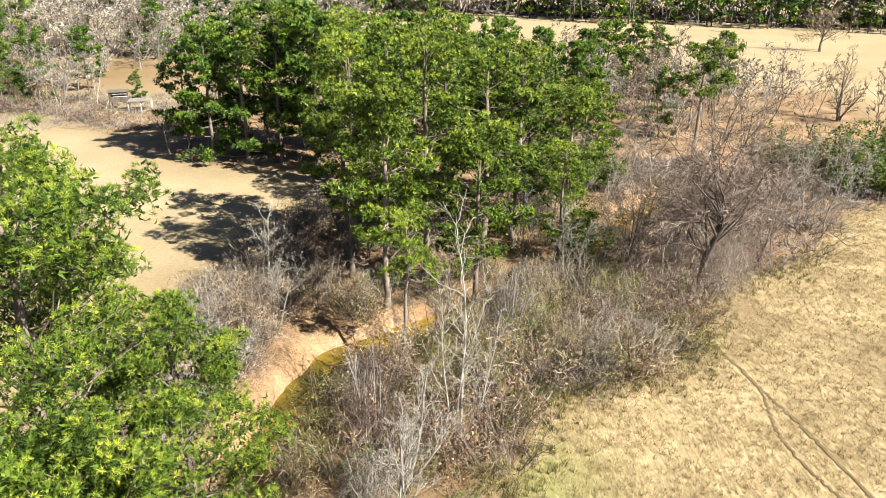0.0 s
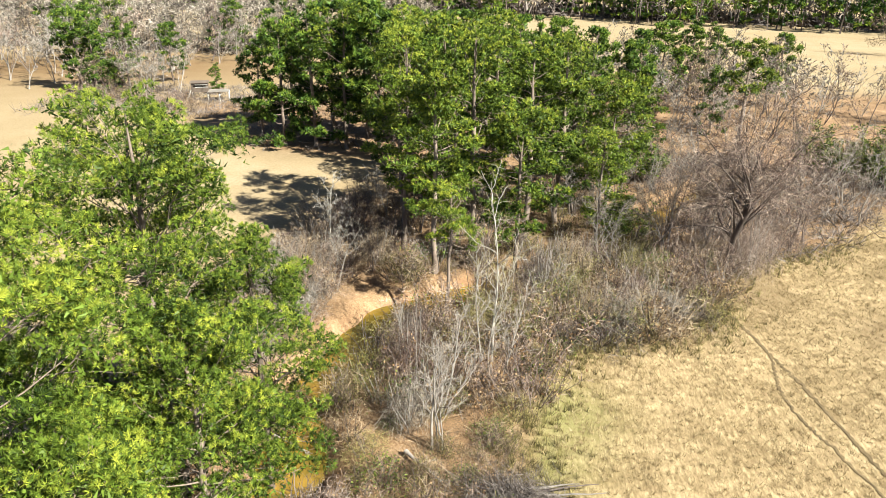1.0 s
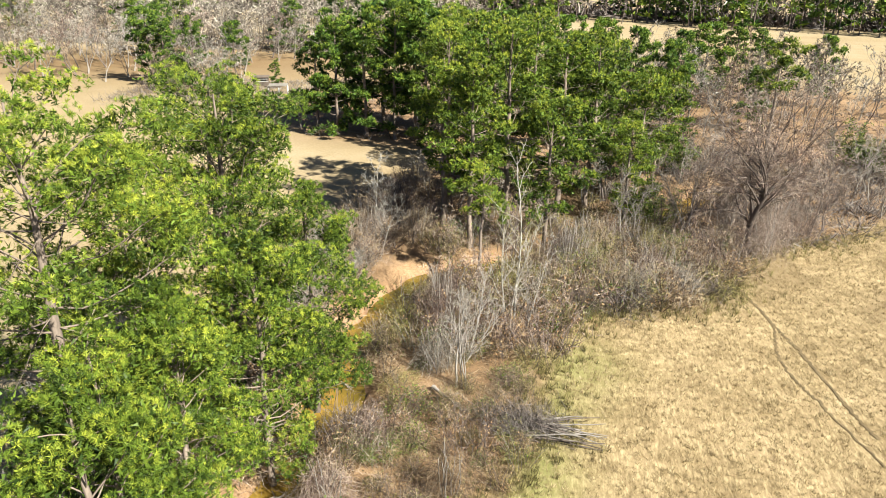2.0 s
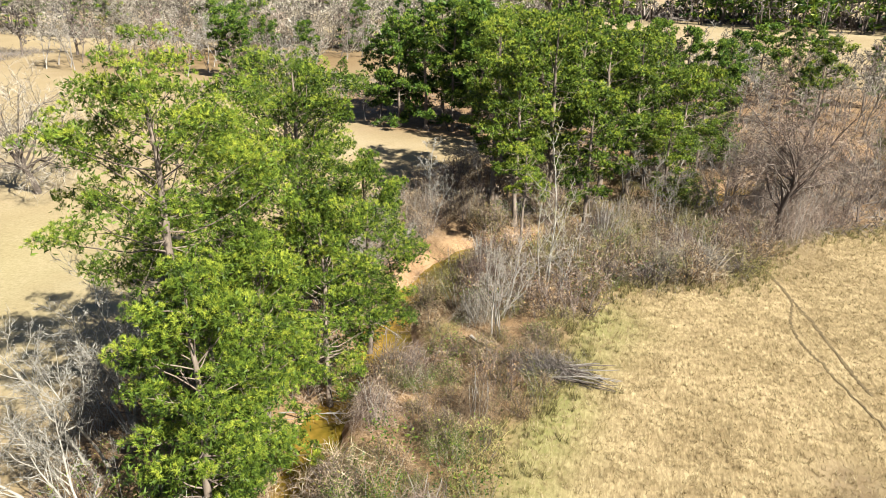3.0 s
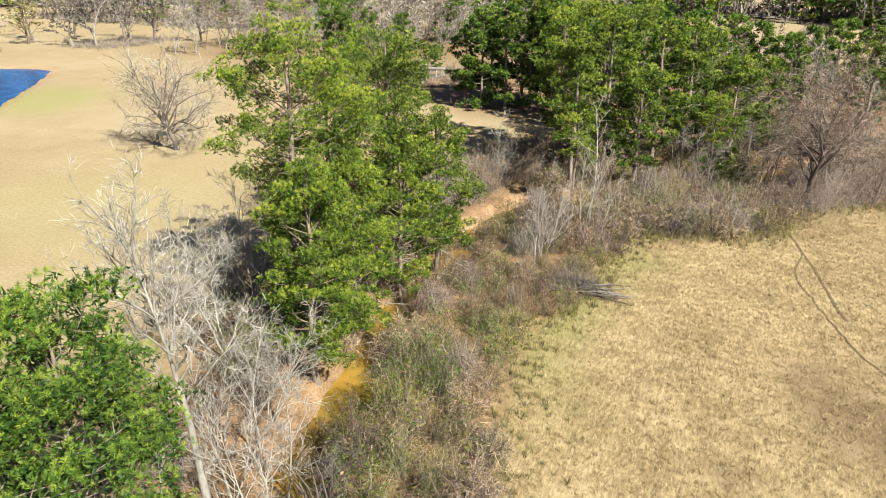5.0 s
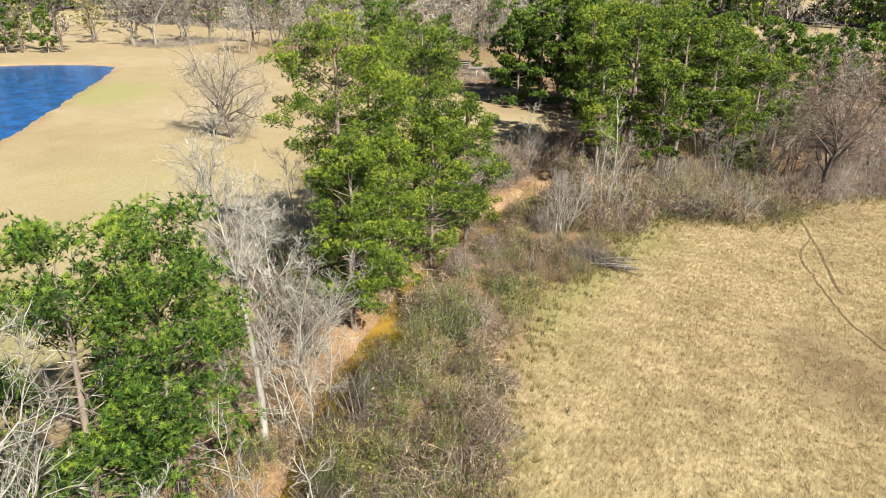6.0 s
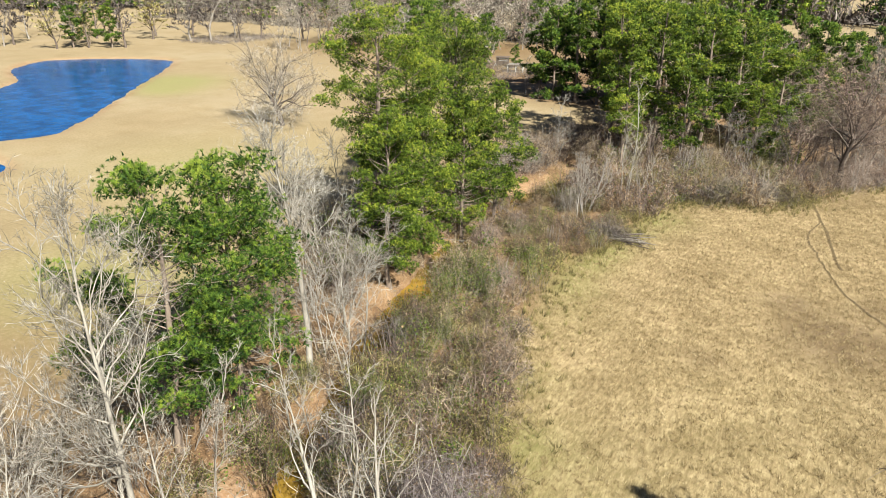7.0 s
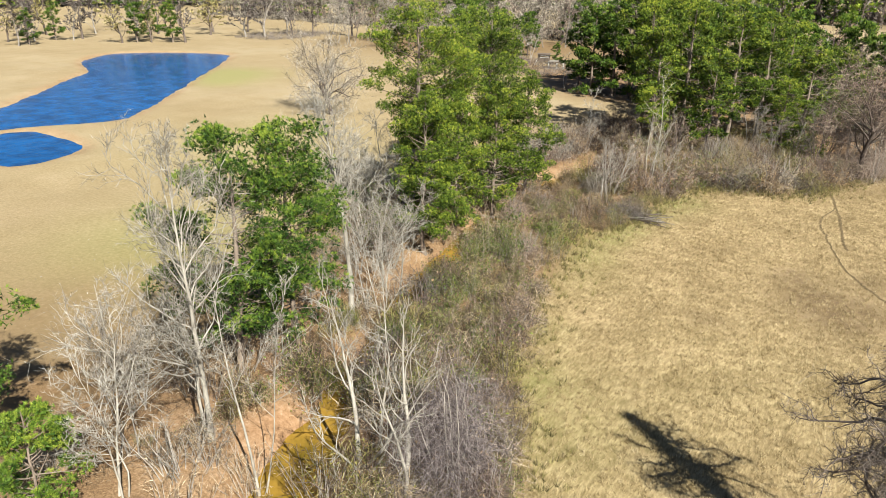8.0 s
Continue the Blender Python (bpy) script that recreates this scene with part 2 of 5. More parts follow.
def along(pts, f):
    x = f * (len(pts) - 1)
    i = min(int(x), len(pts) - 2)
    return pts[i] + (pts[i + 1] - pts[i]) * (x - i), unit(pts[i + 1] - pts[i])


def sideways(rng, way, degrees):
    """A direction that many degrees off way, at random round it."""
    q = unit(np.cross(way, rng.normal(size=3)))
    return way * math.cos(radians(degrees)) + q * math.sin(radians(degrees))


# ---- plants ----
def pine_parts(seed, h, low, wide, limbs=56, pads=1.35, tufts=15, blades=23, blade=0.14, thick=0.021, lean=(0, 0), core=14, base=0.52, coarse=False):
    """Trunk with limbs, and needles, of a pine: the crown starts at low (part of its height), wide metres out.
    Each limb carries rounded pads of needle tufts about a core of broad blades, darkened as inner shade; base is where
    the crown is widest."""
    rng = np.random.default_rng(seed)
    wood, green = Heap(), Heap()
    z = np.linspace(-0.3, h * 0.97, 12)
    sway = np.cumsum(rng.normal(size=(12, 2)) * 0.07, axis=0) * h / 15
    line = np.column_stack((sway[:, 0] + lean[0] * z, sway[:, 1] + lean[1] * z, z))
    tube(wood, line, np.interp(z / h, (0, 0.06, 0.6, 1), (0.019 * h, 0.014 * h, 0.009 * h, 0.025)), 4 if coarse else 7)
    spots, ways, tones, hearts, heart_ways = [], [], [], [], []
    for i in range(limbs):
        f = (i + rng.random()) / limbs
        p, _ = along(line, low + (0.91 - low) * f)
        reach = wide * math.sqrt(max(0.2, 1 - ((f - base) / (1.12 - base if f > base else 0.6)) ** 2)) * rng.uniform(0.55, 1.15)
        turn = i * 2.4 + rng.normal() * 0.5
        rise = radians(-8 + 60 * f ** 1.6 + rng.normal() * 10)
        d = np.array((math.cos(turn) * math.cos(rise), math.sin(turn) * math.cos(rise), math.sin(rise)))
        pts = wander(rng, p, d, reach, 5, 0.16, 0.1)
        if not coarse:
            tube(wood, pts, np.linspace(0.055 * (1 - 0.55 * f), 0.014, 6), 4)
        shade = rng.normal() * 0.12
        for k in range(max(1, int((1.2 + reach * 1.15) * pads))):
            u = 0.98 if k == 0 else rng.uniform(0.3, 1) ** 0.8 * 0.97
            q, w = along(pts, u)
            s = sideways(rng, w, rng.uniform(35, 75))
            s[2] = abs(s[2]) * 0.5 + 0.12
            c = q + (s if k else w * 0.2) * (0.3 + reach * 0.17) * rng.uniform(0.7, 1.3)
            if not coarse:
                twigs(wood, rng, q[None], (c - q)[None], np.linalg.norm(c - q), 0.035, 0.03, vary=0.5)
            size = rng.uniform(0.3, 0.64) * (0.6 + 0.1 * wide)
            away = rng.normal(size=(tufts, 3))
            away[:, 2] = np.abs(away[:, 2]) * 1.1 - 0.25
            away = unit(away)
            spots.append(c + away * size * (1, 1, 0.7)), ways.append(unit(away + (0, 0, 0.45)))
            if not coarse:
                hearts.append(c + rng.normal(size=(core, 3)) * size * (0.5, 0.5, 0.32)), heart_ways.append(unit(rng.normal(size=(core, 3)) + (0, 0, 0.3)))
            # Tufts facing up get a lighter tone: light from above put into their colour.
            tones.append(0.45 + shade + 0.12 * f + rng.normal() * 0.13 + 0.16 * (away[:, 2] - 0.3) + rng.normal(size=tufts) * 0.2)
    for _ in range(0 if coarse else 22):
        p, _ = along(line, rng.uniform(low * 0.45, low + 0.45))
        turn = rng.uniform(0, 6.3)
        d = np.array((math.cos(turn), math.sin(turn), rng.uniform(-0.2, 0.25)))
        dead = wander(rng, p, d, rng.uniform(0.2, 0.75) * wide, 4, 0.2)
        tube(wood, dead, (0.034, 0.026, 0.019, 0.012, 0.006), 3)
        twigs(wood, rng, dead[[1, 2, 2, 3, 3, 4]], rng.normal(size=(6, 3)) + d, rng.uniform(0.3, 0.8, 6), 0.016, 0.15, vary=0.5)
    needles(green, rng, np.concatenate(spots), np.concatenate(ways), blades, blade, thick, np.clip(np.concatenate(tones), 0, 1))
    # Broad core blades, toned darker than the tufts to imitate shade inside the crown.
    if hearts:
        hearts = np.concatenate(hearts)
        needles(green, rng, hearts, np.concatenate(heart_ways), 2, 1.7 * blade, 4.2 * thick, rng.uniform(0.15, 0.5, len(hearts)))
    return wood, green


def pine(where, seed, h, low, wide, label, material=PINE_NEEDLES, group="pines by the creek", **more):
    trunk, green = pine_parts(seed, h, low, wide, **more)
    ob = new("pine_tree")
    part("trunk", trunk, PINE_BARK, ob, "brown furrowed pine trunk and limbs", True)
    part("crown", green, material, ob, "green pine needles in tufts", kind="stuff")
    ob.matrix_basis = Matrix.Translation(where)
    return tagged(ob, label, "pine tree", group)


def bare_parts(seed, h, thick, spread=0.5, trunks=1, limbs=13, forks=6, sprigs=7, lean=(0, 0), sag=0.0, fork_at=0.3, fan=0.16, fine=0.01, ends=2, steps=6, sides=4, angle=(26, 58), crook=0.09):
    """Trunk, limbs and twigs of a leafless tree."""
    rng = np.random.default_rng(seed)
    trunk, thin = Heap(), Heap()
    wood = trunk
    start, ways, lengths, widths = [], [], [], []
    for s in range(trunks):
        tilt = np.array((lean[0], lean[1], 1.0))
        if trunks > 1:
            tilt[:2] += rng.normal(size=2) * fan
        tall = h * (1 if s == 0 else rng.uniform(0.65, 0.95))
        foot = np.array((*(rng.normal(size=2) * 0.18 * (trunks > 1)), -0.3))
        line = wander(rng, foot, tilt, tall * 1.02, 9, crook, 0.02)
        r = 0.66 * thick * (1 if s == 0 else rng.uniform(0.5, 0.85))
        tube(trunk, line, np.interp(np.linspace(0, 1, 10), (0, 0.08, 0.45, 0.75, 1), (r * 1.3, r, r * 0.62, r * 0.3, 0.01)), 7)
        for i in range(limbs):
            f = fork_at + (0.97 - fork_at) * (i + rng.random()) / limbs
            p, w = along(line, f)
            reach = tall * spread * (1.05 - 0.62 * f) * rng.uniform(0.6, 1.15)
            pts = wander(rng, p, sideways(rng, w, rng.uniform(*angle)), reach, steps, 0.21, 0.1 - sag * 0.25)
            rr = r * (0.55 - 0.4 * f) * rng.uniform(0.7, 1.1)
            tube(wood, pts, np.linspace(max(rr, 0.02), 0.009, steps + 1), sides)
            for _ in range(forks):
                u = rng.uniform(0.2, 0.97)
                q, w2 = along(pts, u)
                sub = wander(rng, q, sideways(rng, w2, rng.uniform(25, 62)), reach * rng.uniform(0.25, 0.5) * (1.15 - 0.5 * u), steps // 2, 0.27, 0.06 - sag * 0.3)
                tube(wood, sub, np.linspace(max(rr * 0.4, 0.012), 0.006, steps // 2 + 1), 3)
                for _ in range(sprigs):
                    q3, w3 = along(sub, rng.uniform(0.15, 0.98))
                    d3 = sideways(rng, w3, rng.uniform(20, 60))
                    ln = reach * rng.uniform(0.07, 0.18)
                    start.append(q3), ways.append(d3), lengths.append(ln), widths.append(fine * 1.3)
                    for _ in range(ends):
                        start.append(q3 + d3 * ln * rng.uniform(0.25, 0.9)), ways.append(sideways(rng, d3, rng.uniform(25, 60)))
                        lengths.append(ln * rng.uniform(0.4, 0.8)), widths.append(fine)
    ways = np.array(ways)
    ways[:, 2] += 0.22 - sag
    twigs(thin, rng, np.array(start), ways, np.array(lengths), np.array(widths), 0.16, sag * 0.5)
    return trunk, thin


def oak_parts(seed, h, wide, thick, limbs=11, forks=9, sprigs=9, fine=0.02, sag=0.0):
    """A short stout trunk under a round dome of crooked limbs and fine twigs."""
    rng, trunk, thin = np.random.default_rng(seed), Heap(), Heap()
    line = wander(rng, (0, 0, -0.3), (0, 0, 1), h * 0.42, 6, 0.07)
    tube(trunk, line, np.linspace(thick * 0.75, thick * 0.42, 7), 8)
    start, ways, lengths = [], [], []
    for i in range(limbs):
        p, _ = along(line, rng.uniform(0.45, 1.0))
        turn, rise = i * 2.4 + rng.normal() * 0.3, radians(rng.uniform(4, 88) if i else 88)
        goal = np.array((math.cos(turn) * math.cos(rise) * wide, math.sin(turn) * math.cos(rise) * wide, h * (0.36 + 0.64 * math.sin(rise)))) * rng.uniform(0.86, 1.02)
        reach = np.linalg.norm(goal - p)
        pts = wander(rng, p, goal - p, reach, 8, 0.2)
        rr = thick * rng.uniform(0.14, 0.28)
        tube(trunk, pts, np.linspace(rr, 0.02, 9), 5)
        for _ in range(forks):
            u = rng.uniform(0.2, 0.98)
            q, w = along(pts, u)
            sub = wander(rng, q, sideways(rng, w, rng.uniform(25, 70)), reach * rng.uniform(0.25, 0.5), 5, 0.3, 0.03 - sag * 0.2)
            tube(trunk, sub, np.linspace(rr * 0.28, 0.01, 6), 3)
            for _ in range(sprigs):
                a, b = along(sub, rng.uniform(0.1, 0.98))
                d, ln = sideways(rng, b, rng.uniform(20, 65)), reach * rng.uniform(0.08, 0.2)
                start.append(a), ways.append(d), lengths.append(ln)
                for _ in range(3):
                    start.append(a + d * ln * rng.uniform(0.2, 0.95)), ways.append(sideways(rng, d, rng.uniform(20, 65))), lengths.append(ln * rng.uniform(0.4, 0.8))
    ways = np.array(ways)
    ways[:, 2] += 0.1 - sag
    twigs(thin, rng, np.array(start), ways, np.array(lengths), fine, 0.2, sag * 0.5)
    return trunk, thin


def oak(where, seed, h, wide, thick, label, wood_look, twig_look, **more):
    trunk, thin = oak_parts(seed, h, wide, thick, **more)
    ob = new("oak_tree")
    part("trunk", trunk, wood_look, ob, "", True)
    part("twig_crown", thin, twig_look, ob, kind="stuff")
    ob.matrix_basis = Matrix.Translation(where)
    return tagged(ob, label, "bare tree", "leafless oaks")


def bare_tree(where, seed, h, thick, label, wood_look=GREY_BARK, twig_look=TWIG_GREY, group="leafless trees by the creek", name="bare_tree", **more):
    trunk, thin = bare_parts(seed, h, thick, **more)
    ob = new(name)
    part("trunk", trunk, wood_look, ob, "", True)
    part("twig_crown", thin, twig_look, ob, kind="stuff")
    ob.matrix_basis = Matrix.Translation(where)
    return tagged(ob, label, "bare tree", group)


def bush_parts(seed, h, wide, stalks=40, sprigs=26, ends=2, sag=0.0, fine=0.013, leaf=0, leaf_size=0.05, upright=0.5):
    """A thicket of stalks with side twigs, with leaves where it has them."""
    rng = np.random.default_rng(seed)
    wood, thin, green = Heap(), Heap(), Heap()
    start, ways, lengths, spots = [], [], [], []
    for i in range(stalks):
        turn, out = rng.uniform(0, 6.3), wide * math.sqrt(rng.random())
        foot = np.array((math.cos(turn) * out * upright, math.sin(turn) * out * upright, -0.15))
        top = np.array((math.cos(turn) * out, math.sin(turn) * out, h * (1 - 0.45 * (out / wide) ** 2) * rng.uniform(0.65, 1.08)))
        pts = wander(rng, foot, top - foot, np.linalg.norm(top - foot), 3, 0.16)
        tube(wood, pts, np.linspace(0.022, 0.006, 4), 3)
        for _ in range(sprigs):
            q, w = along(pts, rng.uniform(0.15, 1) ** 0.8 * 0.999)
            d = sideways(rng, w, rng.uniform(25, 85))
            d[2] -= sag
            ln = rng.uniform(0.25, 0.75) * (0.3 + 0.14 * h)
            start.append(q), ways.append(d), lengths.append(ln)
            for _ in range(ends):
                start.append(q + unit(d) * ln * rng.uniform(0.3, 0.95)), lengths.append(ln * rng.uniform(0.4, 0.8))
                ways.append(sideways(rng, unit(d), rng.uniform(20, 70)) - np.array((0, 0, sag)))
            spots.append(q + unit(d) * ln * rng.uniform(0.2, 1))
    twigs(thin, rng, np.array(start), np.array(ways), np.array(lengths), fine, 0.25, sag)
    if leaf:
        spots = np.array(spots)
        pick = spots[rng.integers(0, len(spots), leaf)] + rng.normal(size=(leaf, 3)) * 0.16
        leaves(green, rng, pick, leaf_size)
    return wood, thin, green


def bush(where, seed, h, wide, label, look_wood=GREY_BARK, look_twig=TWIG_GREY, look_leaf=LEAF_GREEN, group="brush along the creek", name="shrub", **more):
    wood, thin, green = bush_parts(seed, h, wide, **more)
    ob = new(name)
    part("stem_clump", wood, look_wood, ob, kind="stuff")
    part("twig_crown", thin, look_twig, ob, kind="stuff")
    if green.n:
        part("foliage", green, look_leaf, ob, kind="stuff")
    ob.matrix_basis = Matrix.Translation(where)
    return tagged(ob, label, "shrub", group)


def vine_parts(seed, h, wide, strands=2600, fine=0.012):
    """A mound of hanging vines over a stump of stems."""
    rng = np.random.default_rng(seed)
    wood, thin = Heap(), Heap()
    for _ in range(9):
        top = np.array((rng.normal() * wide * 0.3, rng.normal() * wide * 0.3, h * rng.uniform(0.7, 0.97)))
        pts = wander(rng, (top[0] * 0.5, top[1] * 0.5, -0.2), top, h * 0.95, 5, 0.1, 0.1)
        tube(wood, pts, np.linspace(0.04, 0.012, 6), 4)
    for k in range(6):
        turn = k * 1.05 + rng.normal() * 0.3
        c = np.array((math.cos(turn), math.sin(turn), 0)) * wide * (0.42 if k else 0) * rng.uniform(0.7, 1.2)
        half, tall, n = wide * rng.uniform(0.5, 0.78), h * (1 if k == 0 else rng.uniform(0.5, 0.92)), strands // 6
        d = unit(rng.normal(size=(n, 3)) * (1, 1, 0.9))
        d[:, 2] = np.abs(d[:, 2])
        start = c + d * (half, half, tall) * rng.uniform(0.55, 1.04, n)[:, None] ** 0.6
        start[:, 2] = np.maximum(start[:, 2], 0.05)
        hang = rng.normal(size=(n, 3)) * 0.75 + d * (0.45, 0.45, 0.1) - (0, 0, 0.55)
        twigs(thin, rng, start, hang, np.minimum(rng.uniform(0.3, 1.15, n), start[:, 2] * 0.9 + 0.08), fine, 0.3, 0.12)
    return wood, thin


def bramble_parts(seed, h, wide, strands=760, leaf=700, leaf_size=0.05, fine=0.015):
    """A low tangle of arching canes in uneven lobes, with leaves where it has them."""
    rng = np.random.default_rng(seed)
    wood, thin, green = Heap(), Heap(), Heap()
    lobes = []
    for k in range(5):
        turn = k * 1.26 + rng.normal() * 0.4
        c = np.array((math.cos(turn), math.sin(turn), 0)) * wide * (0.5 if k else 0.1) * rng.uniform(0.6, 1.2)
        lobes.append((c, np.array((1, 1, 0)) * wide * rng.uniform(0.38, 0.66) + (0, 0, h * (1 if k == 0 else rng.uniform(0.45, 0.95)))))
    for c, half in lobes:
        for _ in range(4):
            turn = rng.uniform(0, 6.3)
            top = np.array((math.cos(turn) * 0.5, math.sin(turn) * 0.5, rng.uniform(0.8, 1.15))) * half
            pts = wander(rng, c * 0.6 + (0, 0, -0.15), c * 0.4 + top, np.linalg.norm(c * 0.4 + top), 4, 0.2, 0.05)
            tube(wood, pts, np.linspace(0.026, 0.009, 5), 3)
        for count, is_leaf in ((strands // 5, False), (leaf // 5, True)):
            if not count:
                continue
            d = unit(rng.normal(size=(count, 3)))
            d[:, 2] = np.abs(d[:, 2])
            at = c + d * half * (0.5 + 0.52 * rng.random((count, 1)) ** 0.5)
            at[:, 2] = np.maximum(at[:, 2], 0.04)
            if is_leaf:
                leaves(green, rng, at + rng.normal(size=(count, 3)) * 0.05, leaf_size)
            else:
                way = rng.normal(size=(count, 3)) * 0.8 + d * (0.5, 0.5, 0.35)
                twigs(thin, rng, at, way, rng.uniform(0.25, 0.7, count) * (0.5 + 0.2 * h), fine, 0.35, 0.2)
    return wood, thin, green


def bramble(where, seed, h, wide, label, look_twig, look_leaf, leaf):
    wood, thin, green = bramble_parts(seed, h, wide, leaf=leaf)
    ob = new("bramble")
    part("stem_clump", wood, DARK_BARK, ob, kind="stuff")
    part("cane_tangle", thin, look_twig, ob, kind="stuff")
    if green.n:
        part("foliage", green, look_leaf, ob, kind="stuff")
    ob.matrix_basis = Matrix.Translation(where)
    return tagged(ob, label, "bramble", "brambles along the creek")


def vine_mound(where, seed, h, wide, label, look_twig=TWIG_PINK, strands=2600):
    wood, thin = vine_parts(seed, h, wide, strands)
    ob = new("vine_mound")
    part("stem_clump", wood, GREY_BARK, ob, kind="stuff")
    part("vine_curtain", thin, look_twig, ob, kind="stuff")
    ob.matrix_basis = Matrix.Translation(where)
    return tagged(ob, label, "vine thicket", "vine mounds by the creek")


# ---- the lie of the land ----
CREEK = np.array(((60, 99), (45, 90), (33, 80), (22, 69), (14, 58), (7, 50), (2.6, 45.6), (-1.2, 42.4), (-4.2, 40.2), (-6.2, 37.4), (-7.8, 33.8), (-8.8, 30), (-8.9, 26.5),
                  (-8.6, 22), (-8.2, 17.5), (-8.8, 13), (-8, 8.5), (-6.6, 4), (-5.9, -1), (-4.6, -6.5), (-2.6, -12), (-0.8, -17), (0.8, -21.5), (2.2, -27), (3, -36), (5, -60)))
WOOD_LEFT = np.array(((-16, -75), (-14, -40), (-11.5, -24), (-12.5, -14), (-14, -6), (-16.5, 2), (-20, 6.5), (-21, 14), (-20, 24), (-18.5, 34), (-17, 46), (-15, 53), (-10.8, 66), (-11, 75), (-22, 79), (-31, 82), (-44, 97), (-52, 103)))
WOOD_RIGHT = np.array(((14, -75), (12, -30), (10.4, -19), (8.2, -14.5), (5, -7.5), (2.8, 0.6), (0.9, 11), (2.4, 17.5), (3.2, 22), (3.3, 27), (5, 32), (7.1, 34.3), (10.6, 35.7), (13.8, 36.7), (16.3, 40.5), (19, 46.5), (22.5, 49.7), (28.8, 52.5), (38, 63), (48, 71), (62, 84)))
POND = np.array(((-142.5, 57), (-149, 69), (-140, 79.5), (-127.4, 85), (-119, 80.5), (-110, 68.5), (-95, 49.4), (-82.3, 32.2), (-75.2, 21.3), (-76.5, 16.5), (-79.5, 12), (-84, 3), (-92, 4), (-97, 13), (-106.5, 25), (-117, 37.5), (-124, 46), (-131, 49.5)))
POOL = np.array(((-61.5, 5), (-64.5, 8), (-70, 9.2), (-75.5, 9.6), (-79, 8.6), (-79, 4.5), (-72, 0), (-64, -3.2), (-60.5, -1)))


def rounded(points, closed, steps=6):
    """A smooth line through the points of the plan."""
    p, n, out = np.asarray(points, float), len(points), []
    for i in range(n if closed else n - 1):
        if closed:
            a, b, c, d = (p[(i + k) % n] for k in (-1, 0, 1, 2))
        else:
            a, b, c, d = (p[min(max(i + k, 0), n - 1)] for k in (-1, 0, 1, 2))
        for t in np.arange(steps) / steps:
            out.append(0.5 * (2 * b + (c - a) * t + (2 * a - 5 * b + 4 * c - d) * t * t + (3 * b - a - 3 * c + d) * t ** 3))
    return np.array(out if closed else out + [p[-1]])


def gap(q, line, closed=False):
    """How far each point of q lies from a line of the plan."""
    best = np.full(len(q), 1e9)
    ends = np.roll(line, -1, axis=0) if closed else line[1:]
    for a, b in zip(line, ends):
        d = b - a
        t = np.clip(((q - a) @ d) / max(d @ d, 1e-9), 0, 1)
        best = np.minimum(best, np.linalg.norm(q - a - t[:, None] * d, axis=1))
    return best


def inside(q, ring):
    hit, n = np.zeros(len(q), bool), len(ring)
    for i in range(n):
        (x0, y0), (x1, y1) = ring[i], ring[(i + 1) % n]
        if y0 != y1:
            hit ^= ((y0 > q[:, 1]) != (y1 > q[:, 1])) & (q[:, 0] < (x1 - x0) * (q[:, 1] - y0) / (y1 - y0) + x0)
    return hit


CREEK_LINE, POND_RING, POOL_RING = rounded(CREEK, False), rounded(POND, True), rounded(POOL, True)
WOOD_RING = np.concatenate((rounded(WOOD_RIGHT, False, 4), ((70, 130), (20, 150), (-30, 125)), rounded(WOOD_LEFT, False, 4)[::-1]))
WATER_LEVEL, POND_LEVEL = -0.95, -0.35


def blend(x, lo, hi):
    t = np.clip((x - lo) / (hi - lo), 0, 1)
    return t * t * (3 - 2 * t)


def ripple(q, seed, size):
    """Smooth uneven numbers between about -1 and 1 over the plan."""
    rng, out = np.random.default_rng(seed), 0
    for k in range(7):
        a, f = rng.uniform(0, 6.3), rng.uniform(0.5, 1.8) / size
        out = out + np.sin(q[:, 0] * math.cos(a) * f * 6.3 + q[:, 1] * math.sin(a) * f * 6.3 + rng.uniform(0, 6.3)) / 4
    return out


def lie(q):
    """Height of the land, and how far it is from the creek and the ponds (minus: in them)."""
    q = np.atleast_2d(np.asarray(q, float))
    creek = gap(q, CREEK_LINE)
    pond = np.where(inside(q, POND_RING), -1, 1) * gap(q, POND_RING, True)
    pool = np.where(inside(q, POOL_RING), -1, 1) * gap(q, POOL_RING, True)
    near = blend(np.hypot(q[:, 0], q[:, 1]), 400, 150)
    pool_part = np.exp(-((q[:, 0] + 5) ** 2 + (q[:, 1] - 38.5) ** 2) / 26)
    for x, y, r in ((-6.3, 2.5, 24), (1.7, -22, 20), (-8.4, 22.5, 12)):
        pool_part = pool_part + 0.65 * np.exp(-((q[:, 0] - x) ** 2 + (q[:, 1] - y) ** 2) / r)
    bank = creek - 0.2 - 0.75 * pool_part + ripple(q, 3, 5) * 0.45 + ripple(q, 5, 1.7) * 0.16
    z = ripple(q, 1, 24) * 0.1 + ripple(q, 2, 6) * 0.04
    z = z * near - 1.4 * (1 - blend(bank, 0.3, 2.2)) * near
    water = np.minimum(pond, pool)
    return z - 0.9 * (1 - blend(water + ripple(q, 6, 4) * 0.3, -2.5, 1.3)), creek, water


def land(x, y, dz=0.0):
    return Vector((x, y, float(lie((x, y))[0][0]) + dz))


def spread(fine, lo, hi, far, left=0.0):
    """Grid lines: even between lo and hi (and, wider, for left metres before), then wider and wider out to far."""
    middle, out, step, at = list(np.arange(lo - left, lo, 1.7)) + list(np.arange(lo, hi, fine)), [], fine, 0.0
    while at < far:
        step *= 1.13
        at += step
        out.append(at)
    return np.array([lo - left - d for d in reversed(out)] + middle + [hi + d for d in out])


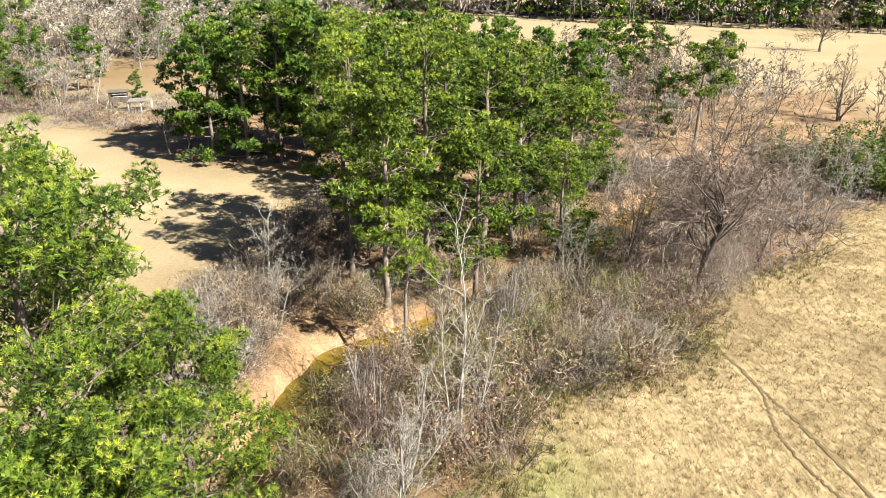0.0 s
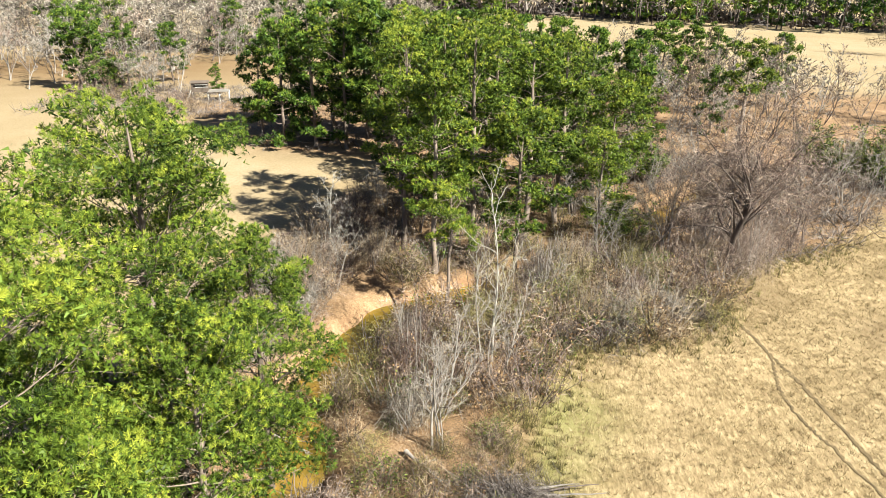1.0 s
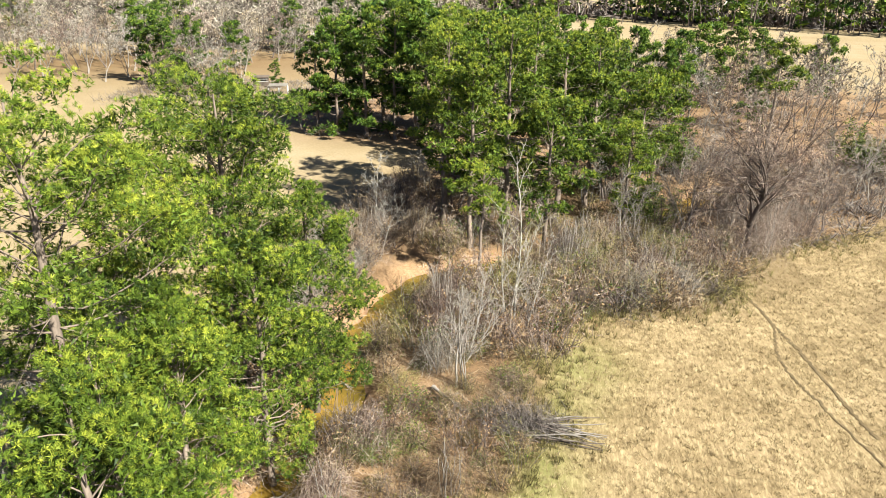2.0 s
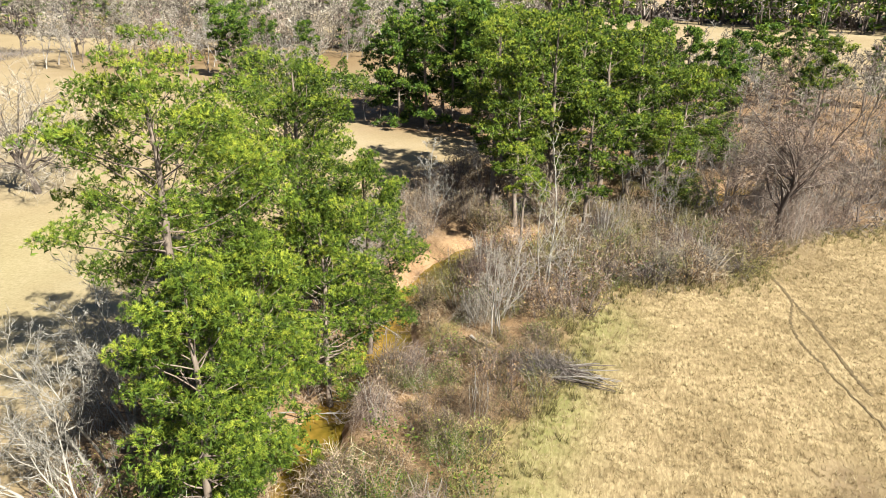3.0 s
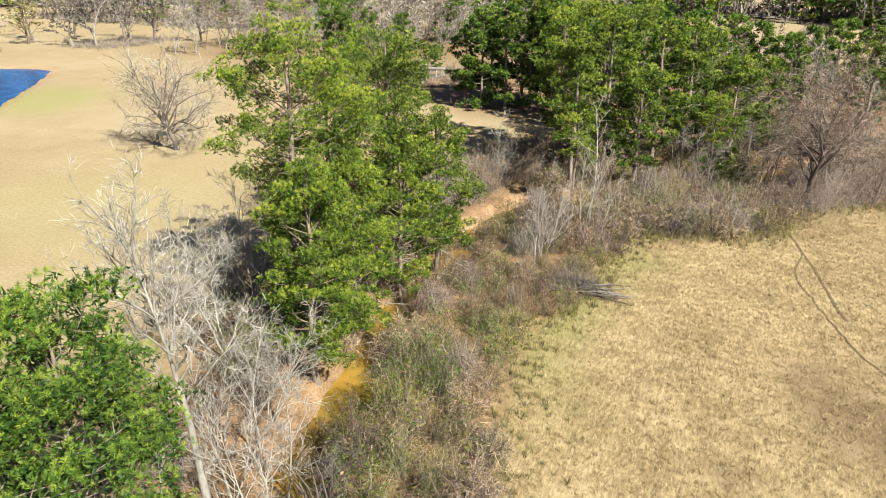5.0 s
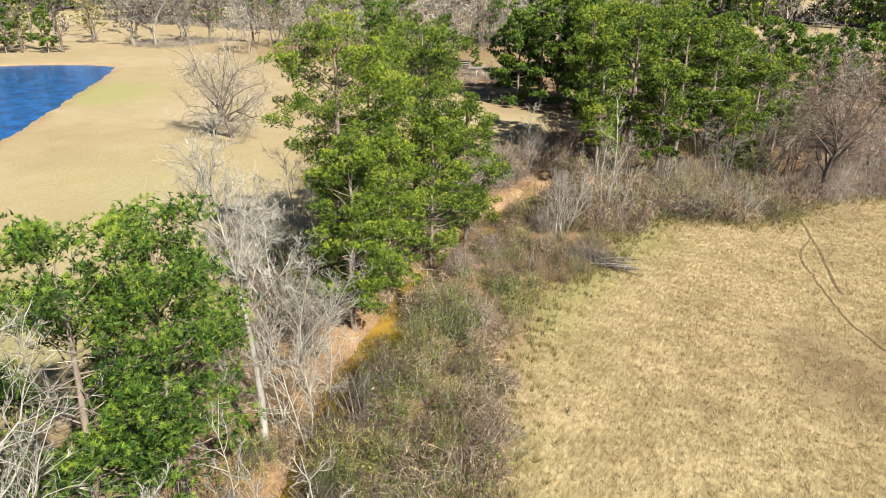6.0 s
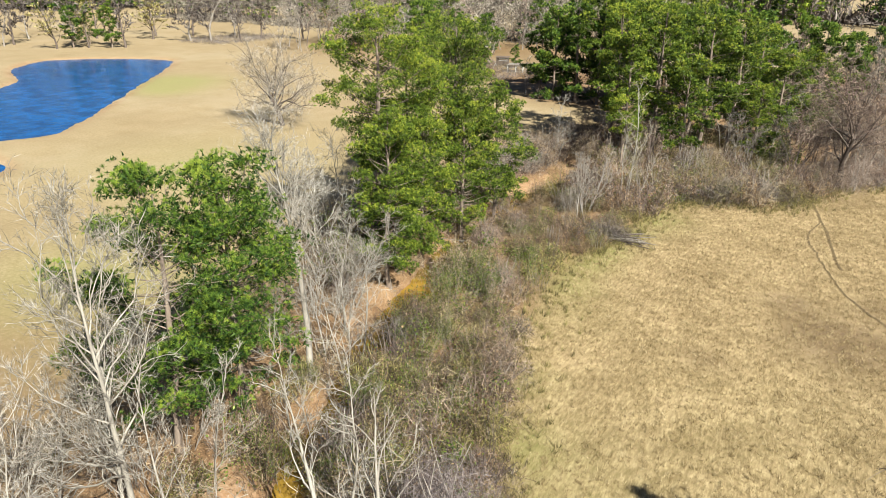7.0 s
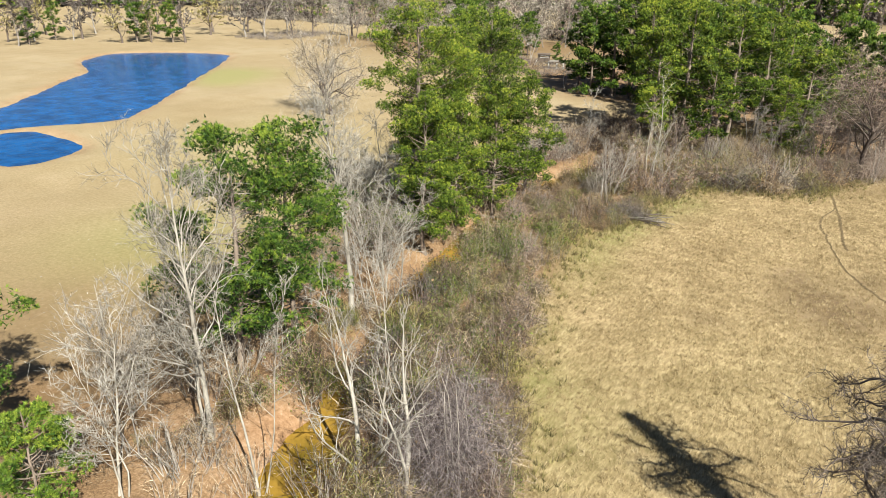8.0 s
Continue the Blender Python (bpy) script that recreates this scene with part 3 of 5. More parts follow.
def build_ground():
    gx, gy = spread(0.62, -34, 40, 2600, 120), spread(0.62, -44, 70, 2600)
    q = np.stack(np.meshgrid(gx, gy), -1).reshape(-1, 2)
    z, creek, water = lie(q)
    n = len(gx)
    i, j = np.meshgrid(np.arange(len(gy) - 1), np.arange(n - 1), indexing="ij")
    a = (i * n + j).ravel()
    heap = Heap()
    heap.add(np.column_stack((q, z)), np.concatenate((np.stack((a, a + 1, a + n + 1), -1), np.stack((a, a + n + 1, a + n), -1))), 0.5)
    me = heap.mesh("ground", GROUND, True)
    wooded = np.where(inside(q, WOOD_RING), 1, -1) * gap(q, WOOD_RING, True)
    right = inside(q, np.concatenate((WOOD_RIGHT, ((800, 900), (900, -900), (40, -900)))))
    mark = lambda x, y, r: np.exp(-((q[:, 0] - x) ** 2 + (q[:, 1] - y) ** 2) / (r * r))
    green = mark(-97, 60, 9) * 1.3 + mark(-90, 52, 6) * 0.6 + mark(4.5, 27, 3.2) + mark(1.6, 14, 3) * 1.1 + mark(3, 17.5, 2.2) * 0.9 + mark(3.4, 22.5, 2.4) * 0.8 + mark(3, 9, 2) * 0.6 + mark(6.5, -10, 2.5) * 0.6 + mark(5, -4, 2) * 0.5 + mark(-27, -8, 9) * 0.9 + mark(-45, 20, 16) * 0.35 + mark(9, -14, 6) * 0.45 + mark(3, 5, 4) * 0.3 + mark(17, -4, 8) * 0.15
    weeds = mark(20.5, 9.6, 3.4) * 1.5 + mark(17.2, 14.2, 1.5) * 1.3 + mark(23, 16, 2) * 0.8 + mark(13.5, 3, 1.3) * 0.8 + mark(27, 38, 3) * 0.6 + mark(19.5, 44, 3.5) * 0.8 + mark(14, 38, 2) * 0.7
    bars = mark(-7.6, 40, 2.8) * 1.3 + mark(-9.0, 36.5, 1.8) * 0.8 + mark(-10.2, 33, 2.0) * 0.5 + mark(-7.4, 22, 2.6) * 0.7 + mark(-8.5, 12.5, 2.6) * 0.8 + mark(-0.6, -22.5, 4) + mark(-4.6, -10, 3) * 0.5 + mark(-2, 43.5, 2.2) * 0.8 + mark(36, 82, 5)
    layers = {"wood": blend(wooded, -1.2, 1.8), "sand": np.maximum.reduce((blend(creek, 2.6, 1.4) * np.clip(0.02 + bars + ripple(q, 9, 5) * 0.3, 0.1, 1), blend(water, 2.0, 0.5) * 0.45, np.clip(mark(-2.5, -21.5, 3.6) + mark(-7.6, -2.5, 2.6) * 0.5, 0, 0.75))),
              "meadow": right.astype(float) * blend(np.hypot(*q.T), 130, 90), "green": np.clip(green, 0, 1), "weeds": np.clip(weeds, 0, 1) * 0.8,
              "brown": np.clip(mark(-20, -24, 14) * 0.7 + blend(wooded, -7, -0.5) * 0.45 + mark(-70, 150, 35) * 0.9 + mark(-110, 140, 25) * 0.7, 0, 1)}
    for key, value in layers.items():
        me.attributes.new(key, "FLOAT", "POINT").data.foreach_set("value", value.astype(np.float32))
    tagged(new("ground", me), "dormant tan pasture and tall dry grass field with leaf litter along a creek", "ground", kind="structure")


def build_water():
    side = np.gradient(CREEK_LINE, axis=0)
    side = unit(np.column_stack((-side[:, 1], side[:, 0]))) * 3.4
    n, heap = len(CREEK_LINE), Heap()
    v = np.concatenate((CREEK_LINE + side, CREEK_LINE - side))
    k = np.arange(n - 1)
    heap.add(np.column_stack((v, np.full(2 * n, WATER_LEVEL))), np.concatenate((np.stack((k, k + n, k + n + 1), -1), np.stack((k, k + n + 1, k + 1), -1))), 0.5)
    tagged(new("creek_water", heap.mesh("creek_water", CREEK_WATER)), "shallow murky green and orange creek water", "creek", kind="structure")
    for name, ring, label in (("pond_water", POND_RING, "deep blue rippled pond water in the pasture"), ("pool_water", POOL_RING, "small blue pool beside the pond")):
        c, heap = ring.mean(0), Heap()
        grown = c + (ring - c) * (1 + 1.5 / np.linalg.norm(ring - c, axis=1))[:, None]
        bm = bmesh.new()
        face = bm.faces.new([bm.verts.new((*p, POND_LEVEL)) for p in grown])
        bmesh.ops.triangulate(bm, faces=[face])
        me = bpy.data.meshes.new(name)
        bm.to_mesh(me)
        bm.free()
        me.materials.append(POND_WATER)
        tagged(new(name, me), label, "pond", kind="structure")


build_ground()
build_water()

# ---- pines ----
PINE_LABEL = "tall green loblolly pine with a brown trunk above creek brush"
for x, y, h, low, wide, seed, more in (
        (-12.9, 7.6, 19.0, 0.46, 4.7, 11, {"limbs": 50}), (-11.2, 17.0, 17.6, 0.22, 5.0, 12, {"limbs": 54}), (-14.8, 22.5, 17.2, 0.36, 4.2, 13, {}),
        (-8.7, 2.8, 13.0, 0.14, 2.8, 14, {"base": 0.45}), (-9.2, 8.4, 12.0, 0.14, 3.0, 15, {}), (-9.0, 21.0, 13.0, 0.25, 3.2, 16, {}), (-13.0, 12.6, 16.0, 0.22, 4.2, 20, {}), (-9.6, 5.2, 12.4, 0.12, 2.6, 23, {"limbs": 44}), (-9.2, 15.0, 12.6, 0.14, 3.4, 24, {}),
        (-5.8, -14.8, 13.0, 0.2, 3.9, 17, {"material": DEEP_NEEDLES}), (-6.4, -18.6, 13.2, 0.24, 4.3, 18, {"limbs": 52, "material": DEEP_NEEDLES}), (-8.2, -32.2, 12.6, 0.3, 3.2, 19, {"limbs": 46, "material": DEEP_NEEDLES}), (-5.2, -30.8, 5.2, 0.12, 1.6, 21, {"limbs": 22, "material": DEEP_NEEDLES}), (-2.0, 38.6, 9.6, 0.5, 1.7, 22, {"limbs": 18})):
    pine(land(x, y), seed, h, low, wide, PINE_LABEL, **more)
pine(land(26, 71.5), 38, 16.4, 0.64, 2.9, "lone green pine with a high open crown over bare brush", group="pine grove", limbs=17, pads=1.2, tufts=10, blades=12, blade=0.26, thick=0.05, core=6, base=0.3)
MID_H = (17.5, 18.0, 15.5, 14.0)
MID = [pine(land(*p), s, h, low, w, "tall green pine with a bare lower trunk in a grove", group="pine grove", limbs=38, pads=1.05, tufts=14, blades=13, blade=0.19, thick=0.042, core=12)
       for p, s, h, low, w in (((-6.5, 49), 31, 17.5, 0.3, 4.0), ((-1.0, 48), 32, 18.0, 0.27, 4.2), ((-3.6, 44.6), 33, 15.5, 0.3, 3.3), ((2.4, 46.5), 34, 14, 0.27, 3.5))]
FAR_H = (16.0, 15.0, 13.0)
FAR = [pine(land(*p), s, h, low, w, "green pine in a distant grove", group="pine grove", limbs=34, pads=1.05, tufts=11, blades=9, blade=0.3, thick=0.064, core=11, base=0.38, material=DEEP_NEEDLES)
       for p, s, h, low, w in (((-26.5, 82), 35, 16.0, 0.1, 4.2), ((-12, 87), 36, 15.0, 0.14, 4.0), ((2, 80), 37, 13.0, 0.16, 3.5))]


def plant_pines(seed, kinds, heights, places):
    r = random.Random(seed)
    for x, y, h in places:
        k = r.randrange(len(kinds))
        s = h / heights[k]
        copy_thing(kinds[k], Matrix.LocRotScale(land(x, y), Euler((0, 0, r.uniform(0, 6.3))), Vector((s * r.uniform(0.95, 1.2), s * r.uniform(0.95, 1.2), s))))


plant_pines(5, MID, MID_H, ((3.5, 53, 17), (-3, 55, 18), (6.2, 57, 16.5), (0.5, 62, 18.3), (8, 63, 15.5), (11, 60, 12.5), (13.5, 67, 12), (-8, 58, 17.5), (9.6, 53.5, 11), (-9.7, 77, 17.4), (-18.3, 81, 17)))
plant_pines(6, FAR, FAR_H, ((5.4, 69, 14.6), (11, 78, 11.5), (-14, 80.5, 17), (-22.5, 82, 16.5), (-17, 89, 18), (-22, 90, 17.5), (-27.5, 90, 15), (-31, 87, 12.5), (-8, 85, 16.5), (-5, 70, 16), (-1, 90, 16), (46, 118, 12), (3, 104, 15), (10, 116, 14), (-6, 98, 16), (30, 96, 9),
                            (18, 92, 13), (27, 118, 13.6), (33, 124, 13), (22, 110, 13), (14, 100, 14), (38, 128, 12), (6, 95, 14.5), (-49, 117, 5), (-69, 113.5, 13), (-74, 117, 14), (-66, 119, 12), (-62, 128, 11), (-90, 150, 14),
                            (-165, 87.5, 11), (-158, 94, 11.5), (-182, 66, 9), (-188, 77, 10), (-170, 96, 10), (-105, 165, 13), (-66, 172, 14)))

# ---- leafless trees ----
PALE, GREY, BROWN, REDDISH = (PALE_BARK, TWIG_PALE), (GREY_BARK, TWIG_GREY), (DARK_BARK, TWIG_BROWN), (DARK_BARK, TWIG_PINK)
for x, y, h, thick, (wood_look, twig_look), label, more in (
        (14.6, 48.2, 10.0, 0.13, GREY, "slender grey leafless tree with upswept limbs", {"trunks": 3, "fan": 0.1, "spread": 0.4}),
        (0.8, 30.2, 11.6, 0.13, (PALE_BARK, TWIG_OLIVE), "pale tan multi-stemmed leafless tree in brush", {"trunks": 3, "fan": 0.14, "spread": 0.34, "sprigs": 5, "ends": 1}),
        (-11.6, 44.4, 7.2, 0.09, PALE, "small pale leafless sapling at the pasture edge", {"spread": 0.42}),
        (-1.0, 23.4, 6.8, 0.1, GREY, "grey multi-stemmed leafless tree leaning over the creek bank", {"trunks": 4, "fan": 0.3, "limbs": 7, "sprigs": 5}),
        (-1.6, 26.2, 6.2, 0.12, GREY, "grey multi-stemmed leafless tree leaning over the creek bank", {"trunks": 4, "fan": 0.3, "limbs": 6, "sprigs": 5}),
        (1.6, 30.8, 5.5, 0.1, GREY, "grey multi-stemmed leafless tree leaning over the creek bank", {"trunks": 3, "fan": 0.25, "limbs": 7, "sprigs": 5}),
        (10.8, 59.5, 8.6, 0.2, PALE, "silvery leaning dead tree with drooping twigs", {"lean": (0.25, 0), "sag": 0.6, "spread": 0.4}),
        (9.0, 45.5, 6.5, 0.1, GREY, "slender grey leafless tree in brush", {"trunks": 2}),
        (-5.4, -10.4, 14.0, 0.3, PALE, "tall white-barked leafless sycamore", {"lean": (-0.06, 0.02), "spread": 0.46, "limbs": 30, "forks": 9, "sprigs": 8, "fork_at": 0.5, "angle": (16, 42), "fine": 0.01, "crook": 0.07}),
        (-17.4, 9.0, 9.0, 0.15, PALE, "pale leafless tree leaning out over the pasture", {"lean": (-0.5, 0.12), "trunks": 4, "fan": 0.22, "limbs": 14, "forks": 7, "spread": 0.45, "sag": 0.15, "sprigs": 7, "fine": 0.012}),
        (-16.0, 5.4, 9.0, 0.16, PALE, "pale leafless tree leaning out over the pasture", {"lean": (-0.55, 0.02), "trunks": 4, "fan": 0.22, "limbs": 14, "forks": 7, "spread": 0.45, "sag": 0.15, "sprigs": 7, "fine": 0.012}),
        (-14.6, 2.4, 8.0, 0.14, PALE, "pale leafless tree leaning out over the pasture", {"lean": (-0.6, -0.05), "trunks": 4, "fan": 0.22, "limbs": 14, "forks": 7, "spread": 0.45, "sag": 0.15, "sprigs": 7, "fine": 0.012}),
        (-18.5, 13.0, 7.6, 0.12, PALE, "pale leafless tree leaning out over the pasture", {"lean": (-0.25, 0.1), "trunks": 2, "spread": 0.45}),
        (-20.0, 21.0, 8.0, 0.14, GREY, "grey leafless tree at the pasture edge", {"trunks": 2}),
        (-8.6, -1.6, 7.4, 0.09, PALE, "thin pale leafless sapling over orange leaf litter", {"trunks": 2, "fan": 0.2}),
        (-7.2, -4.4, 8.2, 0.09, PALE, "thin pale leafless sapling over orange leaf litter", {"trunks": 2, "fan": 0.15}),
        (-5.2, -5.9, 9.2, 0.1, PALE, "thin pale leafless sapling over orange leaf litter", {"spread": 0.3}),
        (-6.4, -8.2, 8.0, 0.08, GREY, "thin grey leafless sapling over orange leaf litter", {"trunks": 3, "fan": 0.2}),
        (-10.0, -4.2, 6.6, 0.08, GREY, "thin grey leafless sapling over orange leaf litter", {"trunks": 3, "fan": 0.25}),
        (-4.0, -8.6, 8.4, 0.08, PALE, "thin pale leafless sapling over orange leaf litter", {"trunks": 2, "fan": 0.15}),
        (-9.0, -9.5, 6.0, 0.08, GREY, "thin grey leafless sapling over orange leaf litter", {"trunks": 3, "fan": 0.25}),
        (-3.2, -23.7, 15.2, 0.21, PALE, "tall pale leafless tree with a forked white trunk", {"lean": (-0.08, 0.06), "trunks": 2, "fan": 0.09, "spread": 0.42, "limbs": 26, "forks": 9, "fork_at": 0.2, "angle": (24, 56), "fine": 0.013}),
        (0.8, -24.4, 12.0, 0.11, PALE, "slender tan leafless tree rising from bare soil", {"trunks": 2, "fan": 0.06, "spread": 0.28, "fork_at": 0.4}),
        (3.9, -19.8, 10.4, 0.11, PALE, "slender white-barked leafless tree by the creek", {"spread": 0.34, "limbs": 13}),
        (-0.6, -16.0, 8.0, 0.08, PALE, "slender white-barked leafless tree by the creek", {"spread": 0.34, "trunks": 2}),
        (4.3, -21.2, 8.6, 0.2, PALE, "forked pale dead tree spreading over the creek", {"trunks": 4, "fan": 0.42, "spread": 0.4, "limbs": 8, "forks": 5, "sprigs": 4}),
        (6.7, -21.6, 8.6, 0.2, PALE, "forked pale dead tree spreading over the creek", {"trunks": 2, "fan": 0.25, "lean": (0.12, 0), "spread": 0.4, "limbs": 9, "forks": 5, "sprigs": 4}),
        (-5.4, -26.4, 8.6, 0.075, GREY, "grey leafless sapling with a tangle of twigs", {"trunks": 3, "fan": 0.2}),
        (-3.2, -28.4, 9.0, 0.1, PALE, "pale leafless sapling with a tangle of twigs", {"trunks": 3, "fan": 0.2}),
        (-8.0, -24.0, 6.4, 0.08, GREY, "grey leafless sapling with a tangle of twigs", {"trunks": 4, "fan": 0.3}),
        (60.0, 106.3, 10.4, 0.3, BROWN, "dark leafless oak with spreading limbs at the field edge", {"trunks": 4, "fan": 0.4, "spread": 0.4, "fork_at": 0.15})):
    bare_tree(land(x, y), int(5000 + x * 31 + y * 7), h, thick, label, wood_look, twig_look, **more)



def snag_oak(where, seed, h):
    """A dead oak: a thick broken stem wrapped in dry vines, gnarled limbs lower down."""
    rng, trunk, limbs, sleeve = np.random.default_rng(seed), Heap(), Heap(), Heap()
    line = wander(rng, (0, 0, -0.3), (0, 0, 1), h, 10, 0.04)
    tube(trunk, line, (0.5, 0.4, 0.36, 0.34, 0.33, 0.32, 0.3, 0.27, 0.22, 0.14, 0.03), 9)
    ob = new("dead_oak")
    start, ways, lengths = [], [], []
    for k in range(22):
        p, _ = along(line, rng.uniform(0.36, 0.84))
        turn = rng.uniform(1.9, 5.0) if k < 14 else rng.uniform(0, 6.3)
        d = np.array((math.cos(turn), math.sin(turn), rng.uniform(-0.1, 0.5)))
        pts = wander(rng, p, d, rng.uniform(2.0, 3.9), 9, 0.42, 0.0)
        tube(limbs, pts, np.linspace(0.07, 0.014, 10), 5)
        for _ in range(12):
            q, w = along(pts, rng.uniform(0.15, 0.99))
            sub = wander(rng, q, sideways(rng, w, rng.uniform(40, 85)), rng.uniform(0.7, 1.7), 6, 0.5)
            tube(limbs, sub, np.linspace(0.022, 0.007, 7), 3)
            for _ in range(26):
                a, b = along(sub, rng.uniform(0.1, 0.99))
                start.append(a), ways.append(sideways(rng, b, rng.uniform(25, 90))), lengths.append(rng.uniform(0.2, 0.6))
    n = 3600
    u, turn = rng.uniform(0.42, 0.99, n), rng.uniform(0, 6.3, n)
    spots = np.array([along(line, x)[0] for x in u])
    out = np.column_stack((np.cos(turn), np.sin(turn), 0 * turn))
    spots += out * (np.interp(u, (0.42, 0.6, 0.85, 1), (0.36, 0.5, 0.42, 0.1)) * rng.uniform(0.5, 1.05, n))[:, None]
    twigs(sleeve, rng, spots, out * 0.5 + (0, 0, -0.6) + rng.normal(size=(n, 3)) * 0.5, rng.uniform(0.25, 0.7, n), 0.022, 0.3)
    twigs(sleeve, rng, np.array(start), np.array(ways), np.array(lengths), 0.016, 0.3)
    part("trunk", trunk, DARK_BARK, ob, "", True)
    part("limb_tangle", limbs, DARK_BARK, ob, "gnarled dark dead limbs", True, "stuff")
    part("vine_sleeve", sleeve, TWIG_DARK, ob, "dark dry vines round the stem", kind="stuff")
    ob.matrix_basis = Matrix.Translation(where)
    return tagged(ob, "gnarled dead oak wrapped in dark dry vines in the dry field", "bare tree", "leafless trees by the creek")


snag_oak(land(24.6, -17.4), 77, 10.8)
oak(land(19.2, 47.6), 61, 14.5, 4.3, 0.42, "large dark leafless tree hung with reddish vines at the field edge", DARK_BARK, TWIG_PINK, limbs=24, forks=10, sprigs=11, fine=0.024, sag=0.25)
oak(land(-52.0, 41.0), 62, 12.2, 7.0, 0.5, "broad grey leafless oak standing in the pasture", DARK_BARK, TWIG_GREY, limbs=22, forks=10, sprigs=9, fine=0.028)
oak(land(100.0, 193.0), 63, 12.0, 6.5, 0.5, "lone dark leafless oak in the far field", DARK_BARK, TWIG_BROWN, limbs=14, forks=6, sprigs=5, fine=0.07)

# Leafless trees of the thickets and the far woods, copied from a few grown ones.
WILD = [bare_tree(land(x, y), 500 + i, h, 0.13, "grey-brown leafless tree in a thicket", *look_of, group="leafless thicket trees", trunks=n, fan=0.2, limbs=9, forks=4, sprigs=6, fine=0.02, ends=2, steps=4, sides=3)
        for i, (x, y, h, look_of, n) in enumerate(((24, 55, 8, GREY, 3), (29, 60, 9, REDDISH, 3), (22, 60, 7, BROWN, 4), (34, 66, 8, (GREY_BARK, TWIG_PALE), 2), (16, 56, 7, REDDISH, 4)))]
WILD_H = (8, 9, 7, 8, 7)
SPARE = [bare_tree(land(x, y), 530 + i, 8, 0.1, "grey leafless tree in a distant thicket", *look_of, group="distant leafless trees", trunks=2, fan=0.2, limbs=9, forks=3, sprigs=9, fine=0.042, ends=1, steps=3, sides=3)
         for i, (x, y, look_of) in enumerate(((30, 88, GREY), (20, 96, REDDISH), (44, 98, (GREY_BARK, TWIG_PALE)), (36, 108, BROWN)))]
SPARE_H = (8, 8, 8, 8)
POND_TREES = [bare_tree(land(x, y), 540 + i, 11, 0.3, "feathery grey tree standing beyond the pond", *look_of, group="trees beyond the pond", limbs=15, forks=5, sprigs=5, fine=0.19, ends=1, steps=3, sides=3, fork_at=0.12, spread=0.46)
              for i, (x, y, look_of) in enumerate(((-184, 80, (GREY_BARK, TWIG_DARK)), (-162, 90, (DARK_BARK, TWIG_OLIVE)), (-190, 70, (DARK_BARK, TWIG_DARK))))]


def scatter(seed, count, x0, x1, y0, y1, least, wooded=True, clear=2.2):
    """Places at random in a stretch of the plan, apart from one another and off the water."""
    r = np.random.default_rng(seed)
    q = np.column_stack((r.uniform(x0, x1, 6000), r.uniform(y0, y1, 6000)))
    if wooded:
        q = q[inside(q, WOOD_RING)]
    q = q[gap(q, CREEK_LINE) > clear][:1500]
    kept = np.zeros((0, 2))
    for p in q:
        if len(kept) >= count:
            break
        if not len(kept) or np.min(np.hypot(*(kept - p).T)) > least:
            kept = np.vstack((kept, p))
    return kept


MOUNDS = np.array(((-5.7, 12.9), (-0.6, 14.6), (-1.2, 6.4), (-3.0, 25.4), (-1.0, 23.4), (-1.6, 26.2), (-4.2, 16.4), (3.5, 19.8), (0.6, 20.0)))


OPEN_REACHES = ((-40, -18.5), (-6.2, -3.2), (-1.5, 5.5), (9.5, 13.5), (18, 23.5), (27, 45))


def overgrown(places):
    """Those places that leave the open reaches of the creek in view."""
    near = gap(np.array(places), CREEK_LINE) < 3.6
    return [p for p, by in zip(places, near) if not (by and any(lo < p[1] < hi for lo, hi in OPEN_REACHES))]


def apart(places, least):
    """Those places that keep clear of the mounds, the brush pile and the open reaches."""
    return [p for p in overgrown(places) if np.min(np.hypot(*(MOUNDS - p).T)) > least]


def banks(seed, count, west=0.62):
    """Places on both banks of the creek, close above the water."""
    r = np.random.default_rng(seed)
    line = CREEK_LINE[(CREEK_LINE[:, 1] > -30) & (CREEK_LINE[:, 1] < 46)]
    k = r.integers(0, len(line) - 1, count)
    d = unit(line[k + 1] - line[k])
    side = np.where(r.random(count) < west, -1, 1) * r.uniform(1.3, 2.6, count)
    return line[k] + np.column_stack((d[:, 1], -d[:, 0])) * -side[:, None] + r.normal(size=(count, 2)) * 0.15


def sow(seed, kinds, heights, places, tall, squash=(0.9, 1.2)):
    """Copies of grown plants at those places, between tall[0] and tall[1] metres high."""
    r = random.Random(seed)
    for x, y in places:
        k = r.randrange(len(kinds))
        s = r.uniform(*tall) / heights[k]
        copy_thing(kinds[k], Matrix.LocRotScale(land(x, y), Euler((0, 0, r.uniform(0, 6.3))), Vector((s * r.uniform(*squash), s * r.uniform(*squash), s))))


sow(1, WILD, WILD_H, scatter(41, 26, 18, 45, 51, 80, 2.6), (5, 9))
sow(2, WILD, WILD_H, scatter(42, 22, 5, 20, 52, 85, 3.0), (5, 8.5))
sow(3, SPARE, SPARE_H, scatter(43, 44, 8, 62, 80, 132, 3.6), (6, 11))
sow(4, WILD, WILD_H, scatter(44, 12, -13, 1, 40, 58, 2.6), (4, 7))
sow(5, SPARE, SPARE_H, scatter(45, 14, -34, -4, 76, 110, 4.0), (6, 10))
sow(6, SPARE, SPARE_H, scatter(46, 64, -122, -60, 116, 158, 4.2, False), (8, 13), (1.0, 1.5))
sow(7, SPARE, SPARE_H, scatter(47, 10, -66, -54, 104, 120, 3.0, False), (5, 9), (1.0, 1.4))
sow(14, SPARE, SPARE_H, ((-61.5, 110.6), (-59.5, 112.4), (-57.6, 109.8)), (8, 10.5), (1.2, 1.5))
